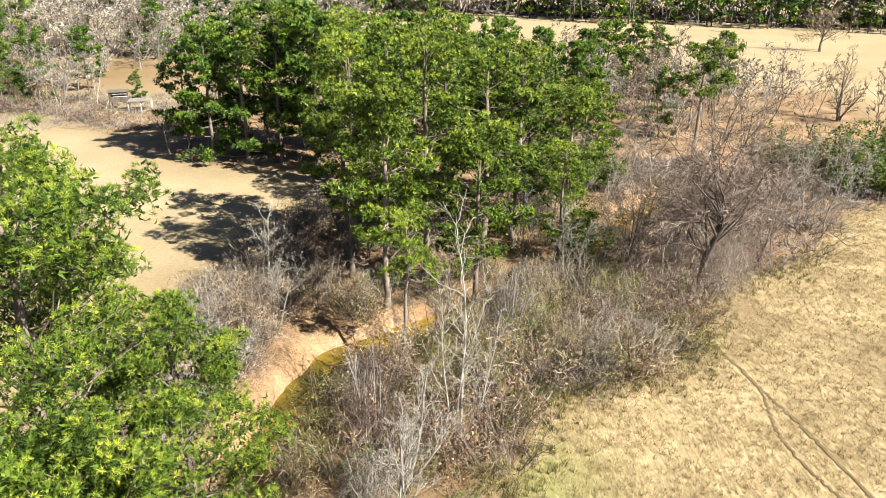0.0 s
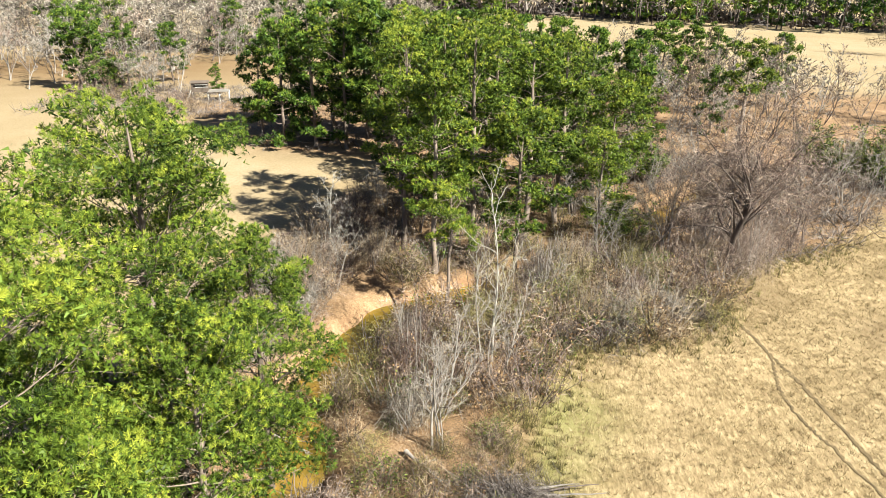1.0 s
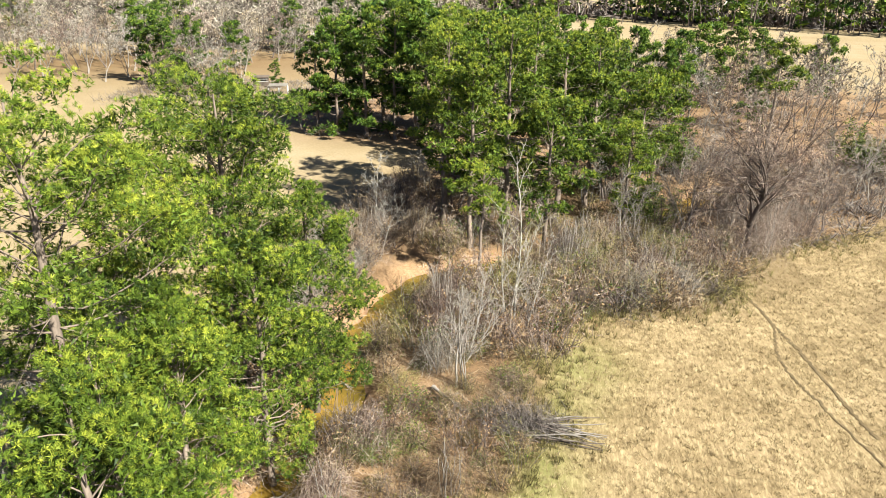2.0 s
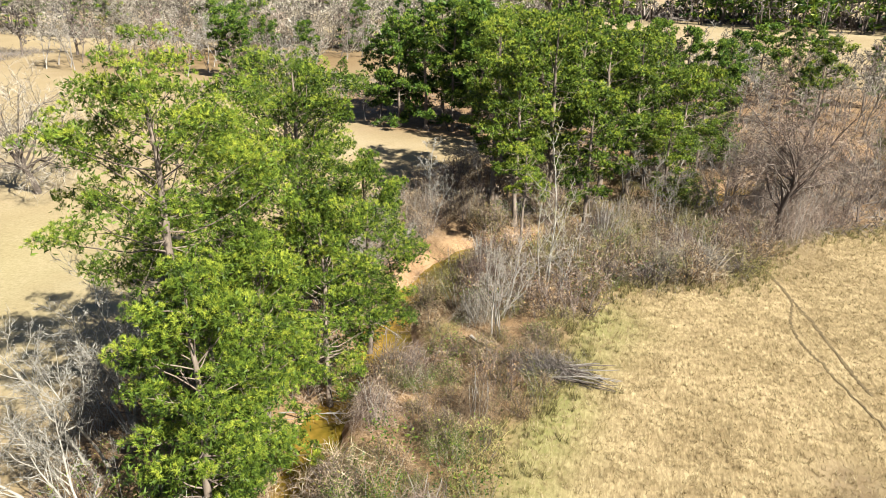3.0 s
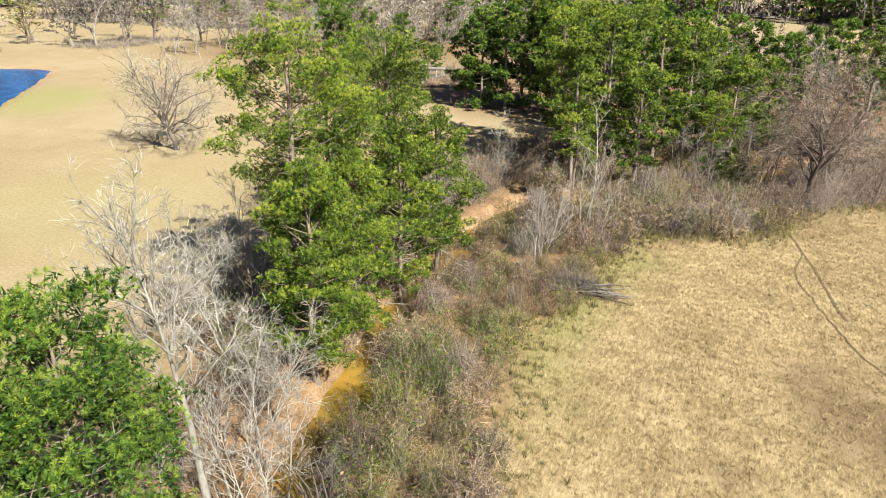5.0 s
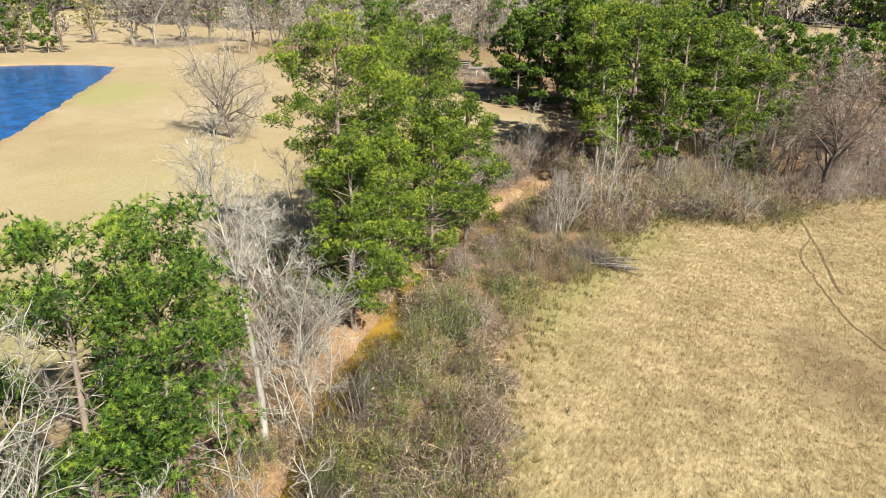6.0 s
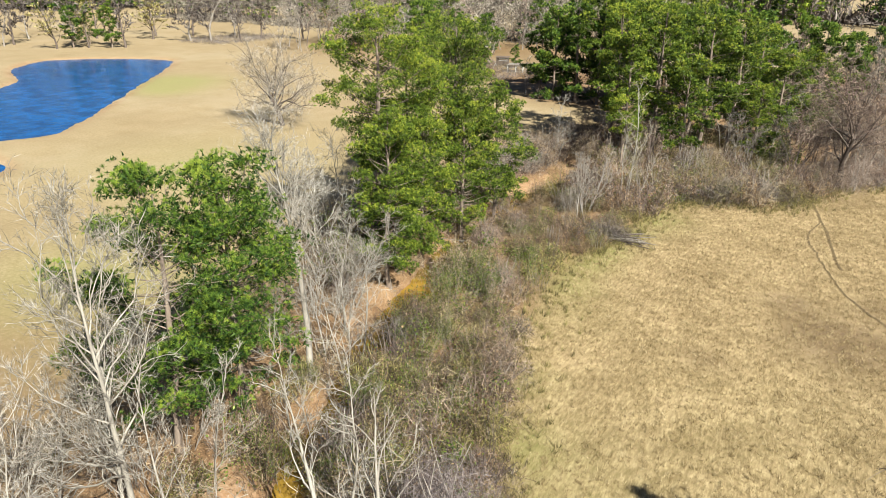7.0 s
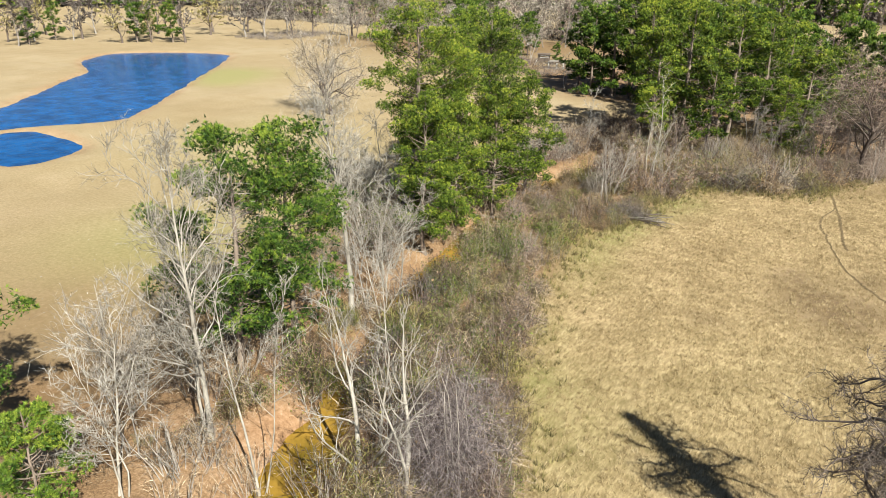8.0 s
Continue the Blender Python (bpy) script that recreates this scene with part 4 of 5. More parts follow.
sow(10, SPARE, SPARE_H, scatter(71, 14, -14, 11, -66, -36, 3.0, True, 2.0), (6, 9))
sow(9, SPARE, SPARE_H, scatter(69, 34, -4, 44, 84, 135, 3.5, False), (9, 13), (1.0, 1.4))
sow(8, POND_TREES, (11, 11, 11), ((-190, 72), (-172, 92), (-168, 116), (-176, 112), (-183, 108), (-150, 122), (-146, 130), (-143, 136), (-154, 118), (-130, 140), (-122, 142), (-186, 58), (-193, 66), (-199, 75), (-167, 84), (-155, 96), (-186, 84), (-180, 62), (-205, 84), (-198, 96), (-188, 104), (-214, 92), (-210, 110), (-176, 124), (-166, 130), (-195, 120), (-158, 140)), (10.5, 14.5), (1.0, 1.5))

# ---- brush ----
BRUSH = [bush(land(x, y), 700 + i, h, w, label, wood_look, twig_look, leaf_look, stalks=22, sprigs=12, ends=2, leaf=leaf, fine=0.018, leaf_size=0.05)
         for i, (x, y, h, w, label, wood_look, twig_look, leaf_look, leaf) in enumerate((
             (7.6, 37.6, 2.4, 1.6, "tan-brown leafless shrub over leaf litter", GREY_BARK, TWIG_BROWN, LEAF_DRY, 0), (4.0, 36.5, 3.0, 1.7, "reddish-brown leafless shrub over leaf litter", DARK_BARK, TWIG_PINK, LEAF_DRY, 250),
             (11.0, 39.0, 2.2, 1.7, "reddish-brown shrub with a few dead leaves", DARK_BARK, TWIG_PINK, LEAF_DRY, 350), (5.5, 40.5, 3.2, 1.6, "olive-brown shrub with sparse leaves", GREY_BARK, TWIG_OLIVE, LEAF_GREEN, 350),
             (-12.5, 36.0, 3.0, 1.8, "pale grey leafless shrub over leaf litter", GREY_BARK, TWIG_PALE, LEAF_DRY, 0)))]
BRUSH_H = (2.4, 3.0, 2.2, 3.2, 3.0)
GREENS = [bush(land(x, y), 760 + i, h, w, "leafy green evergreen shrub on the creek bank", GREY_BARK, TWIG_BROWN, LEAF_GREEN, stalks=26, sprigs=13, leaf=2 * leaf, leaf_size=0.052, fine=0.013, group="evergreen shrubs")
          for i, (x, y, h, w, leaf) in enumerate(((-3.4, 5.4, 4.0, 2.0, 1500), (-2.9, 1.2, 3.6, 1.9, 1200), (-11.4, 0.8, 6.2, 1.5, 1700)))]
GREENS_H = (4.0, 3.6, 6.2)
TANGLE_H = (2.0, 1.8, 2.2, 1.7, 2.0, 1.6, 1.9)
TANGLE = [bramble(land(x, y), 880 + i, h, 1.5, label, twig_look, leaf_look, leaf)
          for i, ((x, y), h, (label, twig_look, leaf_look, leaf)) in enumerate(zip(((5.0, 38.0), (8.6, 40.0), (-1.8, 12.0), (2.6, -2.0), (0.0, 37.0), (12.4, 40.2), (-3.0, 17.6)), TANGLE_H, (
              ("brown tangle of dry canes with dead leaves", TWIG_BROWN, LEAF_DRY, 520), ("dark reddish tangle of leafless canes", TWIG_PINK, LEAF_DRY, 90), ("olive-green bramble thick with small leaves", TWIG_BROWN, LEAF_OLIVE, 1100),
              ("tan-brown tangle of dry canes", TWIG_BROWN, LEAF_OLIVE, 250), ("olive-brown bramble with sparse leaves", TWIG_OLIVE, LEAF_OLIVE, 500), ("dark grey tangle of leafless canes", TWIG_DARK, LEAF_DRY, 60), ("green bramble with glossy leaves", TWIG_BROWN, LEAF_GREEN, 900))))]
sow(11, TANGLE[:2] + TANGLE[3:6], TANGLE_H[:2] + TANGLE_H[3:6], scatter(51, 46, 2, 19, 33, 50, 1.4), (1.4, 3.0), (0.9, 1.4))
sow(31, BRUSH, BRUSH_H, scatter(91, 30, 2, 19, 33, 50, 1.4), (1.8, 3.8), (0.9, 1.3))
sow(12, BRUSH[1:4], BRUSH_H[1:4], scatter(52, 22, -6.5, 6, 26, 46, 1.4, True, 2.9), (2.0, 4.2))
sow(32, TANGLE[:6], TANGLE_H[:6], scatter(92, 30, -6.5, 6, 26, 46, 1.3, True, 2.6), (1.2, 2.8), (0.9, 1.3))
sow(13, BRUSH[::4] + BRUSH[1:2], BRUSH_H[::4] + BRUSH_H[1:2], scatter(53, 34, -18.5, -10, 26, 66, 1.5, True, 3.0), (2.0, 4.2))
sow(33, TANGLE[:2], TANGLE_H[:2], scatter(93, 22, -18.5, -10, 28, 66, 1.5, True, 3.0), (1.4, 2.8), (1.0, 1.4))
sow(15, TANGLE, TANGLE_H, apart(scatter(55, 34, -6.8, 2.6, -1, 24, 1.3, True, 2.0), 1.7), (1.0, 2.2), (0.9, 1.3))
sow(16, TANGLE[1:] + TANGLE[2:5], TANGLE_H[1:] + TANGLE_H[2:5], overgrown(scatter(56, 72, -4.4, 10.5, -24, 1, 1.05, True, 2.0)), (1.2, 2.8), (0.9, 1.3))
sow(36, TANGLE + BRUSH[1:], TANGLE_H + BRUSH_H[1:], scatter(95, 30, -9, 14, 45, 64, 2.0), (1.5, 3.6), (1.0, 1.5))
sow(37, TANGLE[:2], TANGLE_H[:2], ((-11.6, 40.4), (-11.8, 38.0), (-12.0, 35.6), (-12.4, 33.0), (-10.6, 42.4), (-13.2, 37.0), (-13.8, 34.4), (-12.2, 30.6)), (1.3, 2.4), (1.0, 1.3))
sow(38, TANGLE[:5] + TANGLE[6:], TANGLE_H[:5] + TANGLE_H[6:], overgrown(scatter(96, 30, -6, 3, 15, 30, 1.2, True, 2.0)), (0.6, 1.4), (1.0, 1.5))
sow(35, TANGLE[:2], TANGLE_H[:2], ((-70, 111), (-67.6, 109.8), (-64.8, 109), (-62.6, 108.6), (-59.6, 107.8), (-57, 106.8), (-54.2, 105.8), (-51.8, 104.6), (-49.6, 103), (-47.4, 101)), (1.8, 3.4), (1.1, 1.5))
sow(34, BRUSH[1:4], BRUSH_H[1:4], apart(scatter(94, 22, -5, 9, -24, 22, 1.8, True, 2.2), 1.8), (1.8, 3.4), (0.8, 1.1))
sow(23, BRUSH[::2], BRUSH_H[::2], scatter(67, 24, -20, -9.5, 3, 28, 1.5, True, 1.5), (1.2, 3.0))
sow(17, BRUSH, BRUSH_H, scatter(57, 20, -15, -3, -30, 4, 1.5, True, 1.5), (1.0, 2.4))
# The near bank is overgrown but for the reaches where open water shows.
BANK = banks(12, 150, 0.2)
CLOSED = [p for p in overgrown(BANK) if p[1] < 30]
sow(26, TANGLE + GREENS[:2], TANGLE_H + GREENS_H[:2], CLOSED, (2.0, 3.5), (0.7, 0.95))
sow(24, BRUSH[::4], BRUSH_H[::4], scatter(68, 10, -9.5, 5, -31, -12, 1.2, True, 1.3), (2.0, 4.6), (0.7, 0.95))
sow(21, GREENS, GREENS_H, ((-4.2, 16.4), (-1.4, 3.4), (-2.0, -1.8), (-1.4, -5.4), (0.6, -8.6), (1.6, -12.2), (-2.4, 8.2), (3.2, -15.4), (0.4, 0.2), (-0.6, -3.2), (2.2, -6.2), (3.4, -10.0), (5.2, -13.4), (-1.2, 10.4), (1.2, -4.0)), (1.3, 3.0))
DENSE = [bush(land(x, y), 790 + i, h, w, "dense dark green evergreen at the field edge", DARK_BARK, TWIG_BROWN, LEAF_GREEN, stalks=26, sprigs=16, ends=0, leaf=5200, leaf_size=0.125, fine=0.02, group="evergreens at the field edge")
         for i, (x, y, h, w) in enumerate(((42.5, 71.5, 5.5, 3.0), (45.5, 70.0, 5.0, 2.8)))]
sow(22, DENSE, (5.5, 5.0), ((40.0, 75.5), (48.5, 73.5), (44.0, 76.5), (37.5, 78.5), (51.0, 79.0), (-70.0, 121.0), (-74.0, 124.0), (15.5, 71.0), (12.4, 56.5)), (3.6, 6.5), (1.0, 1.3))
sow(25, GREENS, GREENS_H, ((13.2, 45.8), (10.2, 52.0), (6.2, 39.2), (12.2, 42.8), (3.0, 41.4), (16.8, 45.0)), (1.4, 3.0))
for x, y, h, w, look_twig in ((3.3, 36.0, 3.2, 1.7, TWIG_BROWN), (6.9, 37.4, 2.8, 1.6, TWIG_BROWN), (9.7, 36.6, 2.4, 1.5, TWIG_GREY), (13.0, 38.8, 2.2, 1.6, TWIG_GREY), (15.4, 41.6, 2.2, 1.4, TWIG_PINK), (-11.2, 44.2, 3.4, 2.0, TWIG_PINK), (-12.4, 41.6, 3.0, 1.8, TWIG_BROWN),
                              (0.2, 35.2, 2.8, 1.5, TWIG_OLIVE), (4.2, 43.4, 3.8, 1.8, TWIG_BROWN), (8.2, 46.0, 3.4, 1.9, TWIG_PINK), (11.2, 45.4, 3.0, 1.8, TWIG_OLIVE), (-3.0, 25.4, 2.8, 1.5, TWIG_GREY), (5.6, 44.2, 4.0, 1.6, TWIG_GREY), (10.6, 41.0, 3.2, 1.7, TWIG_PINK), (-1.2, 6.4, 2.4, 1.4, TWIG_PINK), (3.8, -5.6, 1.8, 1.2, TWIG_BROWN), (5.8, -10.4, 1.7, 1.2, TWIG_OLIVE), (-12.6, 50.5, 3.6, 1.9, TWIG_PINK),
                              (-5.7, 12.9, 2.8, 1.5, TWIG_PINK), (-0.6, 14.6, 2.5, 1.4, TWIG_BROWN), (-3.2, 29.4, 5.2, 2.3, TWIG_PINK), (-9.9, -0.8, 4.6, 1.1, TWIG_PINK),
                              (8.0, -19.6, 7.2, 2.9, TWIG_MAUVE), (10.0, -20.2, 2.6, 1.5, TWIG_PINK), (8.8, -15.6, 1.6, 1.2, TWIG_BROWN), (4.4, 40.2, 4.4, 2.0, TWIG_DARK), (20.5, 46.8, 5.5, 2.2, TWIG_PINK), (17.6, 49.0, 6.0, 2.0, TWIG_PINK), (24.5, 52.5, 4.5, 2.6, TWIG_PINK), (6.6, 43.8, 4.2, 2.2, TWIG_BROWN), (2.4, 34.6, 3.4, 1.8, TWIG_OLIVE), (-8.0, 46.0, 3.6, 2.0, TWIG_BROWN), (2.2, 38.5, 3.6, 2.0, TWIG_BROWN),
                              (-15.0, 40.0, 4.0, 2.2, TWIG_PALE), (-13.0, 31.0, 4.4, 2.0, TWIG_PALE), (21.4, 50.0, 4.6, 2.4, TWIG_PINK), (9.8, 61.0, 6.0, 2.0, TWIG_PALE), (-4.2, 33.0, 3.2, 1.8, TWIG_GREY)):
    vine_mound(land(x, y), int(2900 + 13 * x + y), h, w, "mound of dry hanging vines over stems", look_twig, int((1500 if h < 6.5 else 4200) * w))


# ---- fallen wood ----
def fallen_tree(foot, head, h, thick, seed, label, looks=(GREY_BARK, TWIG_GREY)):
    trunk, thin = bare_parts(seed, h, thick, spread=0.3, limbs=9, forks=3, sprigs=3, fork_at=0.35)
    ob = new("fallen_tree")
    part("trunk", trunk, looks[0], ob, "", True)
    part("twig_crown", thin, looks[1], ob, kind="stuff")
    way = Vector(head) - Vector(foot)
    ob.matrix_basis = Matrix.Translation(Vector(foot)) @ way.to_track_quat("Z", "Y").to_matrix().to_4x4()
    return tagged(ob, label, "fallen tree", "fallen trees")


def brush_pile(where, turn):
    """Cut poles heaped in one direction over a tangle of dead branches."""
    r, ob, tangle = np.random.default_rng(77), new("brush_pile"), Heap()
    for k in range(26):
        log, y = Heap(), r.normal() * 0.4
        a = np.array((r.uniform(-2.4, -0.6), y, 0.1 + 0.8 * max(0.1, 0.8 - abs(y)) * r.random()))
        b = np.array((r.uniform(1.6, 3.2), y * 1.3 + r.normal() * 0.2, 0.06 + 0.35 * r.random()))
        tube(log, wander(r, a, b - a, np.linalg.norm(b - a), 7, 0.07), np.linspace(r.uniform(0.04, 0.11), 0.016, 8), 5)
        part("log", log, GREY_BARK if k % 2 else DARK_BARK, ob, smooth=True)
    n = 2600
    start = np.column_stack((r.normal(size=n) * 1.1 - 1.3, r.normal(size=n) * 0.6, np.abs(r.normal(size=n)) * 0.55))
    twigs(tangle, r, start, r.normal(size=(n, 3)) + (-0.3, 0, 0.35), r.uniform(0.4, 1.2, n), 0.018)
    part("twig_tangle", tangle, TWIG_DARK, ob, "dark tangle of dead twigs", kind="stuff")
    ob.matrix_basis = Matrix.Translation(where) @ pose(0, 0, 0, 0, 0, turn)
    return tagged(ob, "heap of grey fallen poles and dead branches on the grass", "brush pile")


brush_pile(land(3.5, 19.8, 0.05), -6)
for foot, head, h, thick, seed in (((0.6, 20.0), (6.0, 19.3), 5.4, 0.14, 1),
                                   ((-2.6, 22.6), (-0.4, 20.2), 3.2, 0.16, 4), ((-10.6, 12.4), (-6.0, 13.4), 4.8, 0.06, 5), ((-8.6, 30.6), (-6.0, 29.2), 3.0, 0.09, 6), ((5.8, -21.6), (7.6, -20.4), 2.2, 0.16, 7), ((-10.8, 24.6), (-7.6, 24.0), 3.6, 0.1, 8), ((24.0, 51.2), (20.0, 49.4), 4.0, 0.1, 9)):
    fallen_tree(land(*foot, 0.25), land(*head, 0.3), h, thick, 300 + seed, "grey fallen dead tree lying in dead branches")


# ---- far woods and the far tree line ----
def far_kinds(far):
    """Small grown trees for the distance: five leafless, three pines; simpler ones where they stand far off."""
    kinds = []
    for i in range(5):
        r, trunk, thin = np.random.default_rng(820 + i), Heap(), Heap()
        line = wander(r, (0, 0, -0.3), (0, 0, 1), 14, 5, 0.06)
        tube(trunk, line, np.linspace(0.13, 0.02, 6), 3)
        limb = [along(line, u)[0] for u in r.uniform(0.3, 0.97, 16)]
        way = unit(r.normal(size=(16, 3)) + (0, 0, 0.7))
        long = r.uniform(1.5, 4.2, 16)
        twigs(trunk, r, np.array(limb), way, long, 0.09, 0.1, vary=0.5)
        n = 26 if far else 140
        k = r.integers(0, 16, n)
        twigs(thin, r, np.array(limb)[k] + way[k] * (long[k] * r.uniform(0.3, 1, n))[:, None], way[k] + r.normal(size=(n, 3)) * 0.6 + (0, 0, 0.3), r.uniform(0.8, 2.4, n), 0.4 if far else 0.12)
        kinds.append((trunk, thin))
    for i in range(3):
        kinds.append(pine_parts(840 + i, 16, 0.08, 3.6, limbs=13, pads=0.5, tufts=3 if far else 6, blades=4 if far else 6, blade=1.5 if far else 1.0, thick=0.75 if far else 0.36, coarse=True))
    return kinds


def woods(name, places, heights, share, seed, label, twig_look=TWIG_GREY, far=False):
    r, kinds = np.random.default_rng(seed), far_kinds(far)
    wood, twig, green = Heap(), Heap(), Heap()
    for (x, y), h in zip(places, heights):
        pick = 5 + r.integers(3) if r.random() < share else r.integers(5)
        turn, s = r.uniform(0, 6.3), h / (16 if pick > 4 else 14)
        m = np.array(((math.cos(turn), -math.sin(turn), 0), (math.sin(turn), math.cos(turn), 0), (0, 0, 1))) * s
        tone = r.uniform(-0.25, 0.25)
        for heap, target in zip(kinds[pick], (wood, green if pick > 4 else twig)):
            v, f, c = heap.arrays()
            target.add(v @ m.T * (1.15, 1.15, 1) + (x, y, 0), f, np.clip(c + tone, 0, 1))
    ob = new(name)
    part("trunks", wood, DARK_BARK, ob, kind="stuff")
    part("twigs", twig, twig_look, ob, kind="stuff")
    if green.n:
        part("crowns", green, DEEP_NEEDLES, ob, kind="stuff")
    tagged(ob, label, "woods", kind="stuff")


def band(seed, line, deep, count, step=1.0):
    """Places behind a line of the plan, up to deep metres to its left side."""
    r, out = np.random.default_rng(seed), []
    line = np.array(line, float)
    long = np.linalg.norm(np.diff(line, axis=0), axis=1)
    for _ in range(count):
        k = r.choice(len(long), p=long / long.sum())
        d = (line[k + 1] - line[k]) / long[k]
        out.append(line[k] + d * r.random() * long[k] + np.array((-d[1], d[0])) * deep * -r.random() ** 1.6)
    return np.array(out)


def undergrowth(name, places, tall, seed, label, twig_look, fine, n=90):
    """A carpet of low leafless brush, too tangled to count."""
    r, kinds, thin = np.random.default_rng(seed), [], Heap()
    for i in range(5):
        heap = Heap()
        turn, f = r.uniform(0, 6.3, n), np.sqrt(r.random(n))
        start = np.column_stack((np.cos(turn) * f * 0.8, np.sin(turn) * f * 0.8, r.uniform(-0.05, 0.55, n) * (1.1 - f)))
        way = np.column_stack((np.cos(turn) * f, np.sin(turn) * f, 1.0 - 0.35 * f)) + r.normal(size=(n, 3)) * 0.8
        twigs(heap, r, start, way, r.uniform(0.35, 0.75, n), fine)
        kinds.append(heap.arrays())
    z = lie(places)[0]
    for (x, y), ground, h in zip(places, z, r.uniform(*tall, len(places))):
        v, f, c = kinds[r.integers(5)]
        turn, wide = r.uniform(0, 6.3), h * r.uniform(0.9, 1.5)
        m = np.array(((math.cos(turn) * wide, -math.sin(turn) * wide, 0), (math.sin(turn) * wide, math.cos(turn) * wide, 0), (0, 0, h)))
        thin.add(v @ m.T + (x, y, ground), f, np.clip(c * 0.7 + r.uniform(0, 0.3), 0, 1))
    tagged(new(name, thin.mesh(name, twig_look)), label, "undergrowth", kind="stuff")


r = np.random.default_rng(8)
spots = band(1, ((-250, 178), (-170, 188), (-112, 178), (-84, 168), (-50, 171), (-30, 162)), -40, 560)
woods("far_woods", spots, r.uniform(8, 15, len(spots)), 0.08, 1, "grey leafless woods with scattered pines")
spots = band(2, ((300, 225), (166, 281), (54, 325), (-58, 361), (-190, 352), (-300, 272), (-372, 158), (-410, 30)), -45, 1250)
woods("far_tree_line", spots, r.uniform(13, 21, len(spots)), 0.5, 2, "distant tree line of bare trees and dark pines", TWIG_DARK, True)
undergrowth("creek_undergrowth", np.vstack([p for p in overgrown(np.vstack((scatter(61, 330, -19, 13, -30, 30, 0.75, True, 1.4), scatter(70, 110, -15, 13, -62, -28, 1.4, True, 1.4), scatter(62, 330, -17, 20, 27, 66, 0.8, True, 1.4), banks(9, 300)))) if math.hypot(p[0] + 2.2, p[1] + 21.5) > 4]), (0.5, 1.3), 5, "low brown brush and dead stalks along the creek", TWIG_BROWN, 0.014)
undergrowth("thicket_undergrowth", np.vstack((scatter(63, 260, 16, 50, 49, 84, 1.1), scatter(64, 230, -34, 62, 66, 130, 2.0), scatter(65, 160, -72, -34, 97, 124, 1.6, False), scatter(66, 90, -158, -138, 114, 142, 1.6, False))), (0.8, 2.2), 6, "brown leafless brush in the thickets and along the pasture", TWIG_DARK, 0.024, 70)
undergrowth("wood_undergrowth", band(3, ((-250, 177), (-112, 177), (-36, 163)), -30, 300), (2.0, 4.5), 7, "grey brush at the foot of the far woods", TWIG_GREY, 0.045, 60)
undergrowth("tree_line_undergrowth", np.vstack((band(4, ((300, 223), (166, 279), (54, 323), (-58, 359), (-190, 350), (-300, 270), (-372, 156), (-410, 30)), -16, 900),)), (4.0, 9.5), 10, "dark brush at the foot of the far tree line", TWIG_DARK, 0.08, 36)


# ---- grass, leaves and tracks ----
def tufts(name, places, blades, tall, wide, seed, label, look_of, lean=0.6):
    r, heap = np.random.default_rng(seed), Heap()
    z = lie(places)[0]
    n = len(places)
    root = np.repeat(np.column_stack((places, z - 0.02)), blades, 0) + np.column_stack((r.normal(size=(n * blades, 2)) * 0.07, np.zeros(n * blades)))
    way = r.normal(size=(n * blades, 3)) * lean + (0.12, 0.1, 1)
    way[:, 2] = np.abs(way[:, 2]) + 0.15
    size = np.repeat(r.uniform(*tall, n), blades) * r.uniform(0.6, 1.1, n * blades)
    side = unit(np.cross(way, r.normal(size=(n * blades, 3)))) * wide * 0.5
    v = np.stack((root - side, root + side, root + unit(way) * size[:, None]), 1).reshape(-1, 3)
    tone = np.clip(np.repeat(r.normal(0.5, 0.2, n), blades) + r.normal(size=n * blades) * 0.12, 0, 1)
    heap.add(v, np.arange(n * blades * 3).reshape(-1, 3), np.repeat(tone, 3))
    tagged(new(name, heap.mesh(name, look_of)), label, "grass", kind="stuff")


r = np.random.default_rng(21)
MEADOW_RING = np.concatenate((WOOD_RIGHT, ((90, 84), (90, -75))))
TRACK_A = rounded(((16.2, 42.4), (17.1, 39.8), (17.7, 37), (18.3, 33.8), (18.75, 31.7), (19.3, 27.8), (19.75, 24.4), (20.2, 22.4)), False)
TRACK_B = rounded(((18.2, 34.6), (17.75, 32.3), (17.4, 30.4), (17.6, 27.6), (18.2, 25.6), (19.3, 21.6), (20.6, 17.6), (22, 14.8), (23.6, 12.3), (24.6, 11)), False)
q = np.column_stack((r.uniform(-2, 46, 120000), r.uniform(-26, 72, 120000)))
q = np.vstack((q[q[:, 1] > 1.6 * q[:, 0] - 62], np.column_stack((r.uniform(-2, 50, 9000), r.uniform(-52, 72, 9000)))))
q = q[inside(q, MEADOW_RING)]
q = q[(np.minimum(gap(q, TRACK_A), gap(q, TRACK_B)) > 0.27) & (ripple(q, 31, 2.3) + ripple(q, 32, 0.7) > r.uniform(-2.4, 0.9, len(q)))]
tufts("meadow_grass", q, 7, (0.12, 0.36), 0.024, 22, "tufts of tall dry straw-coloured grass in the field", STRAW)
edge = rounded(WOOD_RIGHT, False, 10)
edge = np.repeat(edge[(edge[:, 1] > -26) & (edge[:, 1] < 56)], 16, 0)
tufts("edge_weeds", edge + r.normal(size=edge.shape) * 1.2, 11, (0.3, 0.8), 0.03, 23, "taller brown weeds where the field meets the brush", TWIG_OLIVE, 0.4)


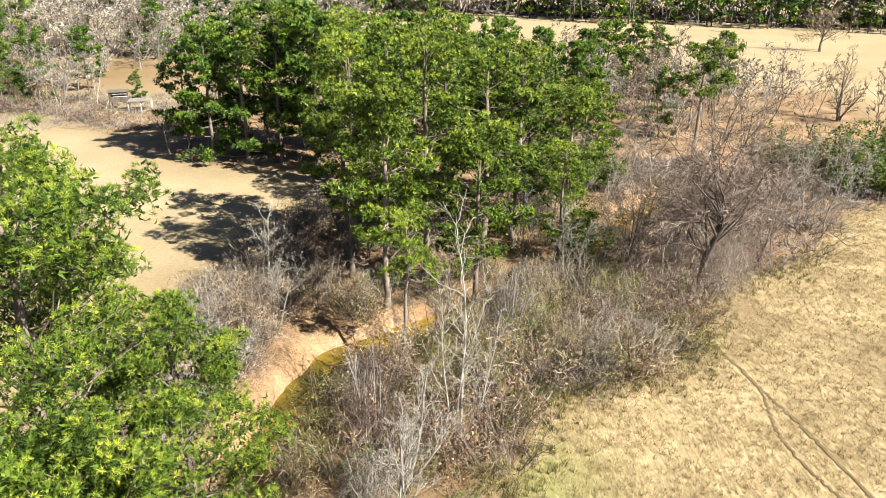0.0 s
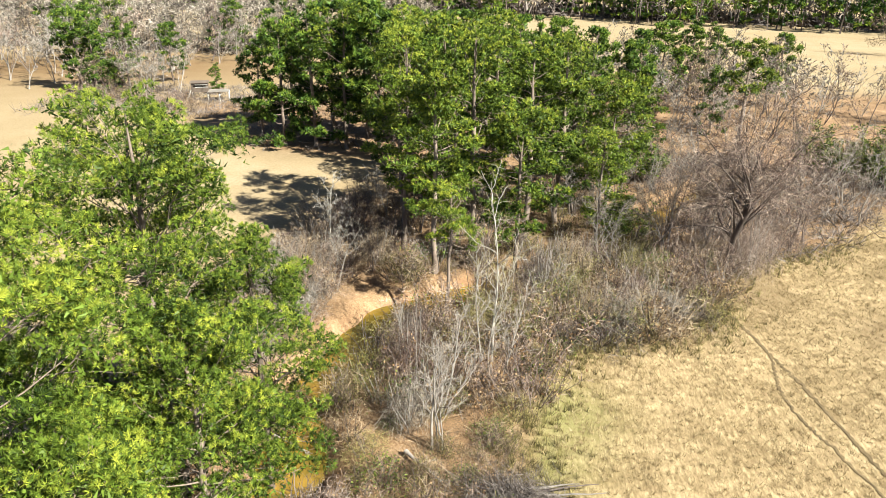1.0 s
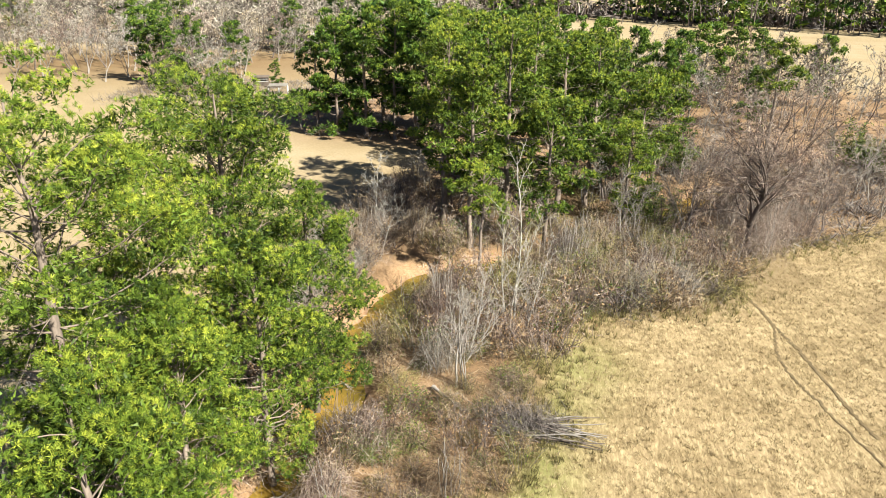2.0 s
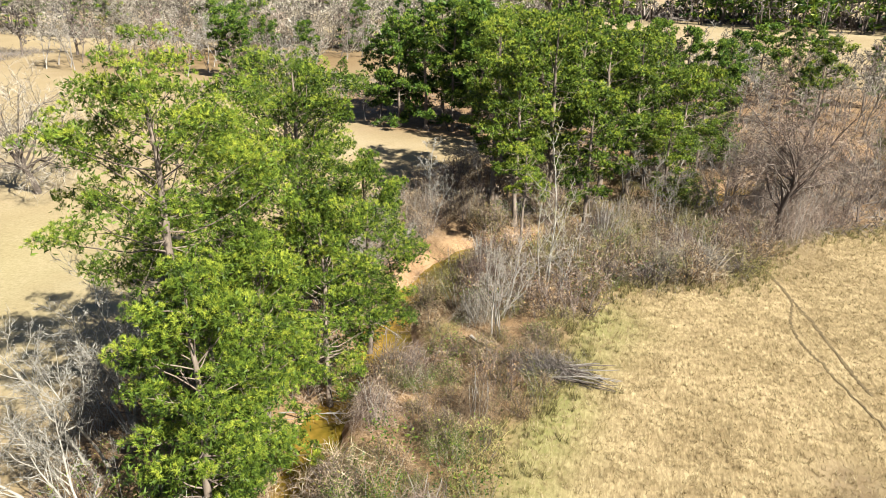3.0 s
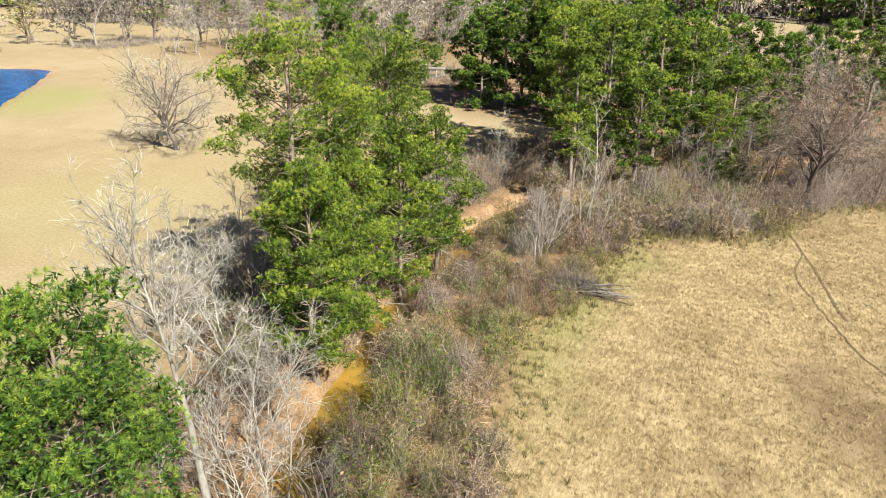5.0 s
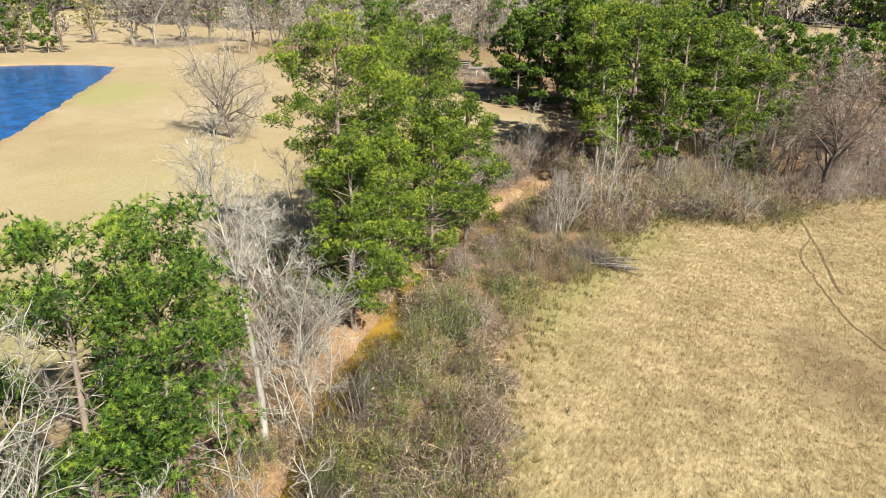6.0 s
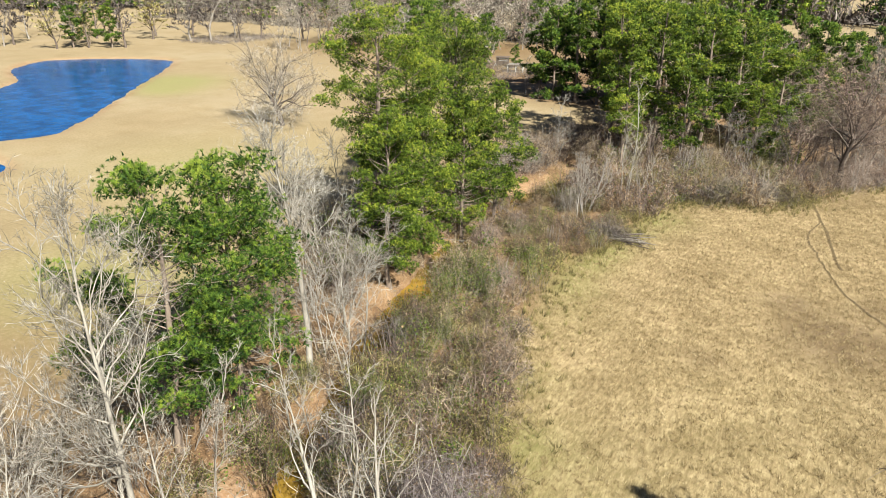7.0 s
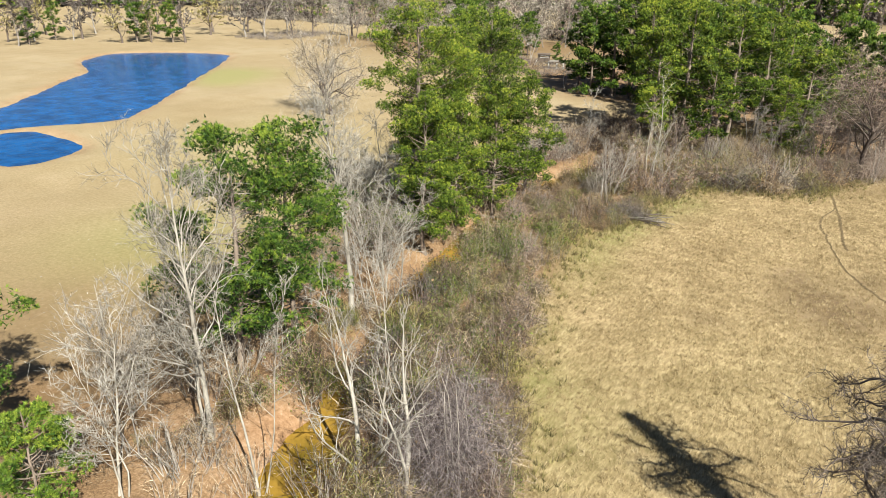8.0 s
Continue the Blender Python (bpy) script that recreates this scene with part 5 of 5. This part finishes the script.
def track(name, line, wide, seed, label):
    """A trodden rut: a sunken dark strip of uneven width."""
    r, n = np.random.default_rng(seed), len(line)
    side = np.gradient(line, axis=0)
    side = unit(np.column_stack((-side[:, 1], side[:, 0])))
    half = wide * r.uniform(0.55, 1.2, n)[:, None] * 0.5
    wobble = side * r.normal(size=(n, 1)) * 0.05
    v = np.concatenate((line + wobble + side * half, line + wobble - side * half))
    heap, k = Heap(), np.arange(n - 1)
    heap.add(np.column_stack((v, lie(v)[0] + 0.035)), np.concatenate((np.stack((k, k + n, k + n + 1), -1), np.stack((k, k + n + 1, k + 1), -1))), 0.5)
    tagged(new(name, heap.mesh(name, RUT)), label, "track", kind="structure")


RUT = bark("trodden_soil", (0.06, 0.04, 0.02), (0.19, 0.135, 0.07), 3.0, (1, 1, 1))
track("field_track", rounded(TRACK_A, False, 3), 0.22, 1, "narrow dark rut worn through the dry grass")
track("side_track", rounded(TRACK_B, False, 3), 0.16, 2, "faint narrow rut worn through the dry grass")

# Green vines and sprouts in the brush along the field side of the creek.
heap = Heap()
for (x, y), n in zip(np.vstack((scatter(81, 46, -5, 8, -20, 14, 1.0, True, 1.5), scatter(82, 26, -6, 14, 26, 46, 1.4, True, 1.8))), r.integers(25, 130, 72)):
    c = np.array((x, y, lie((x, y))[0][0] + r.uniform(0.5, 1.9)))
    leaves(heap, r, c + r.normal(size=(n, 3)) * (0.5, 0.5, 0.36), 0.085)
tagged(new("green_vines", heap.mesh("green_vines", LEAF_GREEN)), "small green leaves of vines climbing in the dry brush", "vines", kind="stuff")

# Dead leaves under the trees, pale flecks on the pasture.
heap = Heap()
q = np.column_stack((r.uniform(-19, 20, 90000), r.uniform(-34, 62, 90000)))
q = q[inside(q, WOOD_RING)]
z, creek, _ = lie(q)
q, z = q[creek > 1.2][:30000], z[creek > 1.2][:30000]
leaves(heap, r, np.column_stack((q, z + 0.03)), 0.042)
tagged(new("leaf_litter", heap.mesh("leaf_litter", LEAF_DRY)), "scattered tan and orange dead leaves on the soil", "leaf litter", kind="stuff")
heap = Heap()
q = np.vstack((np.column_stack((r.normal(-24, 7, 260), r.normal(4, 13, 260))), np.column_stack((r.normal(-20, 5, 120), r.normal(-16, 6, 120)))))
q = q[~inside(q, WOOD_RING)]
leaves(heap, r, np.column_stack((q, lie(q)[0] + 0.04)), 0.07)
tagged(new("pasture_flecks", heap.mesh("pasture_flecks", TWIG_PALE)), "pale leaves and flecks scattered over the pasture", "dead leaves", kind="stuff")


# ---- hunting blind and fence ----
def slab(heap, x0, x1, y0, y1, z0, z1):
    v = [(x, y, z) for x in (x0, x1) for y in (y0, y1) for z in (z0, z1)]
    heap.add(v, ((0, 1, 3), (0, 3, 2), (4, 6, 7), (4, 7, 5), (0, 4, 5), (0, 5, 1), (2, 3, 7), (2, 7, 6), (0, 2, 6), (0, 6, 4), (1, 5, 7), (1, 7, 3)), 0.5)


def bar(heap, a, b, wide):
    """A square timber from a to b."""
    tube(heap, (a, (np.array(a) + np.array(b)) / 2, b), (wide * 0.7,) * 3, 4)


def boxed(name, limits, material, parent, label=""):
    heap = Heap()
    for lim in limits:
        slab(heap, *lim)
    return part(name, heap, material, parent, label)


def timber(name, a, b, wide, material, parent, label=""):
    heap = Heap()
    bar(heap, a, b, wide)
    return part(name, heap, material, parent, label)


def hunting_blind(where, turn):
    ob = new("hunting_blind")
    boxed("floor", [(-1.5, 1.1, -1.0, 1.0, 1.65, 1.75)], DARK_WOOD, ob)
    for y0, y1 in ((-1.0, -0.94), (0.94, 1.0)):
        boxed("wall", [(-1.5, 1.1, y0, y1, 1.75, 2.45), (-1.5, 1.1, y0, y1, 2.75, 3.1), (-1.5, -1.2, y0, y1, 2.45, 2.75), (0.8, 1.1, y0, y1, 2.45, 2.75)], DARK_WOOD, ob)
    for x0, x1 in ((-1.5, -1.44), (1.04, 1.1)):
        boxed("wall", [(x0, x1, -0.94, 0.94, 1.75, 2.45), (x0, x1, -0.94, 0.94, 2.75, 3.1), (x0, x1, -0.94, -0.7, 2.45, 2.75), (x0, x1, 0.7, 0.94, 2.45, 2.75)], DARK_WOOD, ob)
    for z in (2.4, 2.78):
        boxed("trim", [(-0.9, 1.12, -1.04, -1.0, z, z + 0.06)], PALE_WOOD, ob, "pale painted trim board")
    boxed("roof", [(-1.7, 1.3, -1.25, 1.25, 3.1, 3.2)], DARK_WOOD, ob, "flat dark roof")
    boxed("deck", [(1.1, 4.4, -1.3, 1.3, 1.6, 1.68)], OLD_WOOD, ob, "pale flat sheet deck")
    for x in (-1.4, 1.0, 2.8, 4.3):
        for y in (-0.95, 0.95):
            timber("post", (x, y, -0.2), (x, y, 1.65), 0.12, OLD_WOOD if x < 1 else PALE_WOOD, ob)
    timber("brace", (-1.4, -1.0, 0.2), (1.0, -1.0, 1.5), 0.08, OLD_WOOD, ob)
    timber("brace", (2.8, -1.0, 0.9), (3.4, -1.0, 1.6), 0.08, PALE_WOOD, ob)
    timber("ladder_rail", (-2.5, -0.9, 0), (-1.6, -0.9, 1.9), 0.09, PALE_WOOD, ob, "white ladder rail")
    timber("ladder_rail", (-2.5, -0.4, 0), (-1.6, -0.4, 1.9), 0.09, PALE_WOOD, ob, "white ladder rail")
    for k in range(5):
        f = 0.15 + 0.17 * k
        timber("rung", (-2.5 + 0.9 * f, -0.9, 1.9 * f), (-2.5 + 0.9 * f, -0.4, 1.9 * f), 0.05, PALE_WOOD, ob)
    ob.matrix_basis = Matrix.Translation(where) @ pose(0, 0, 0, 0, 0, turn)
    return tagged(ob, "dark wooden hunting blind on posts with a pale deck and ladder", "hunting blind")


hunting_blind(land(-48.8, 110.0), 18)


def fence_panel(where, turn):
    ob = new("fence_panel")
    for x in (-1.9, 0.4, 1.9):
        timber("post", (x, 0, -0.2), (x, 0, 1.25), 0.14, DARK_WOOD, ob)
    timber("rail", (-1.9, 0, 1.1), (0.4, 0, 1.1), 0.09, DARK_WOOD, ob)
    timber("rail", (0.4, 0, 1.0), (1.9, 0, 1.0), 0.07, OLD_WOOD, ob)
    timber("rail", (-1.9, 0, 0.35), (1.9, 0, 0.3), 0.06, OLD_WOOD, ob)
    ob.matrix_basis = Matrix.Translation(where) @ pose(0, 0, 0, 0, 0, turn)
    return tagged(ob, "short brown timber fence brace standing in the far field", "fence")


fence_panel(land(61.7, 130.2), -8)
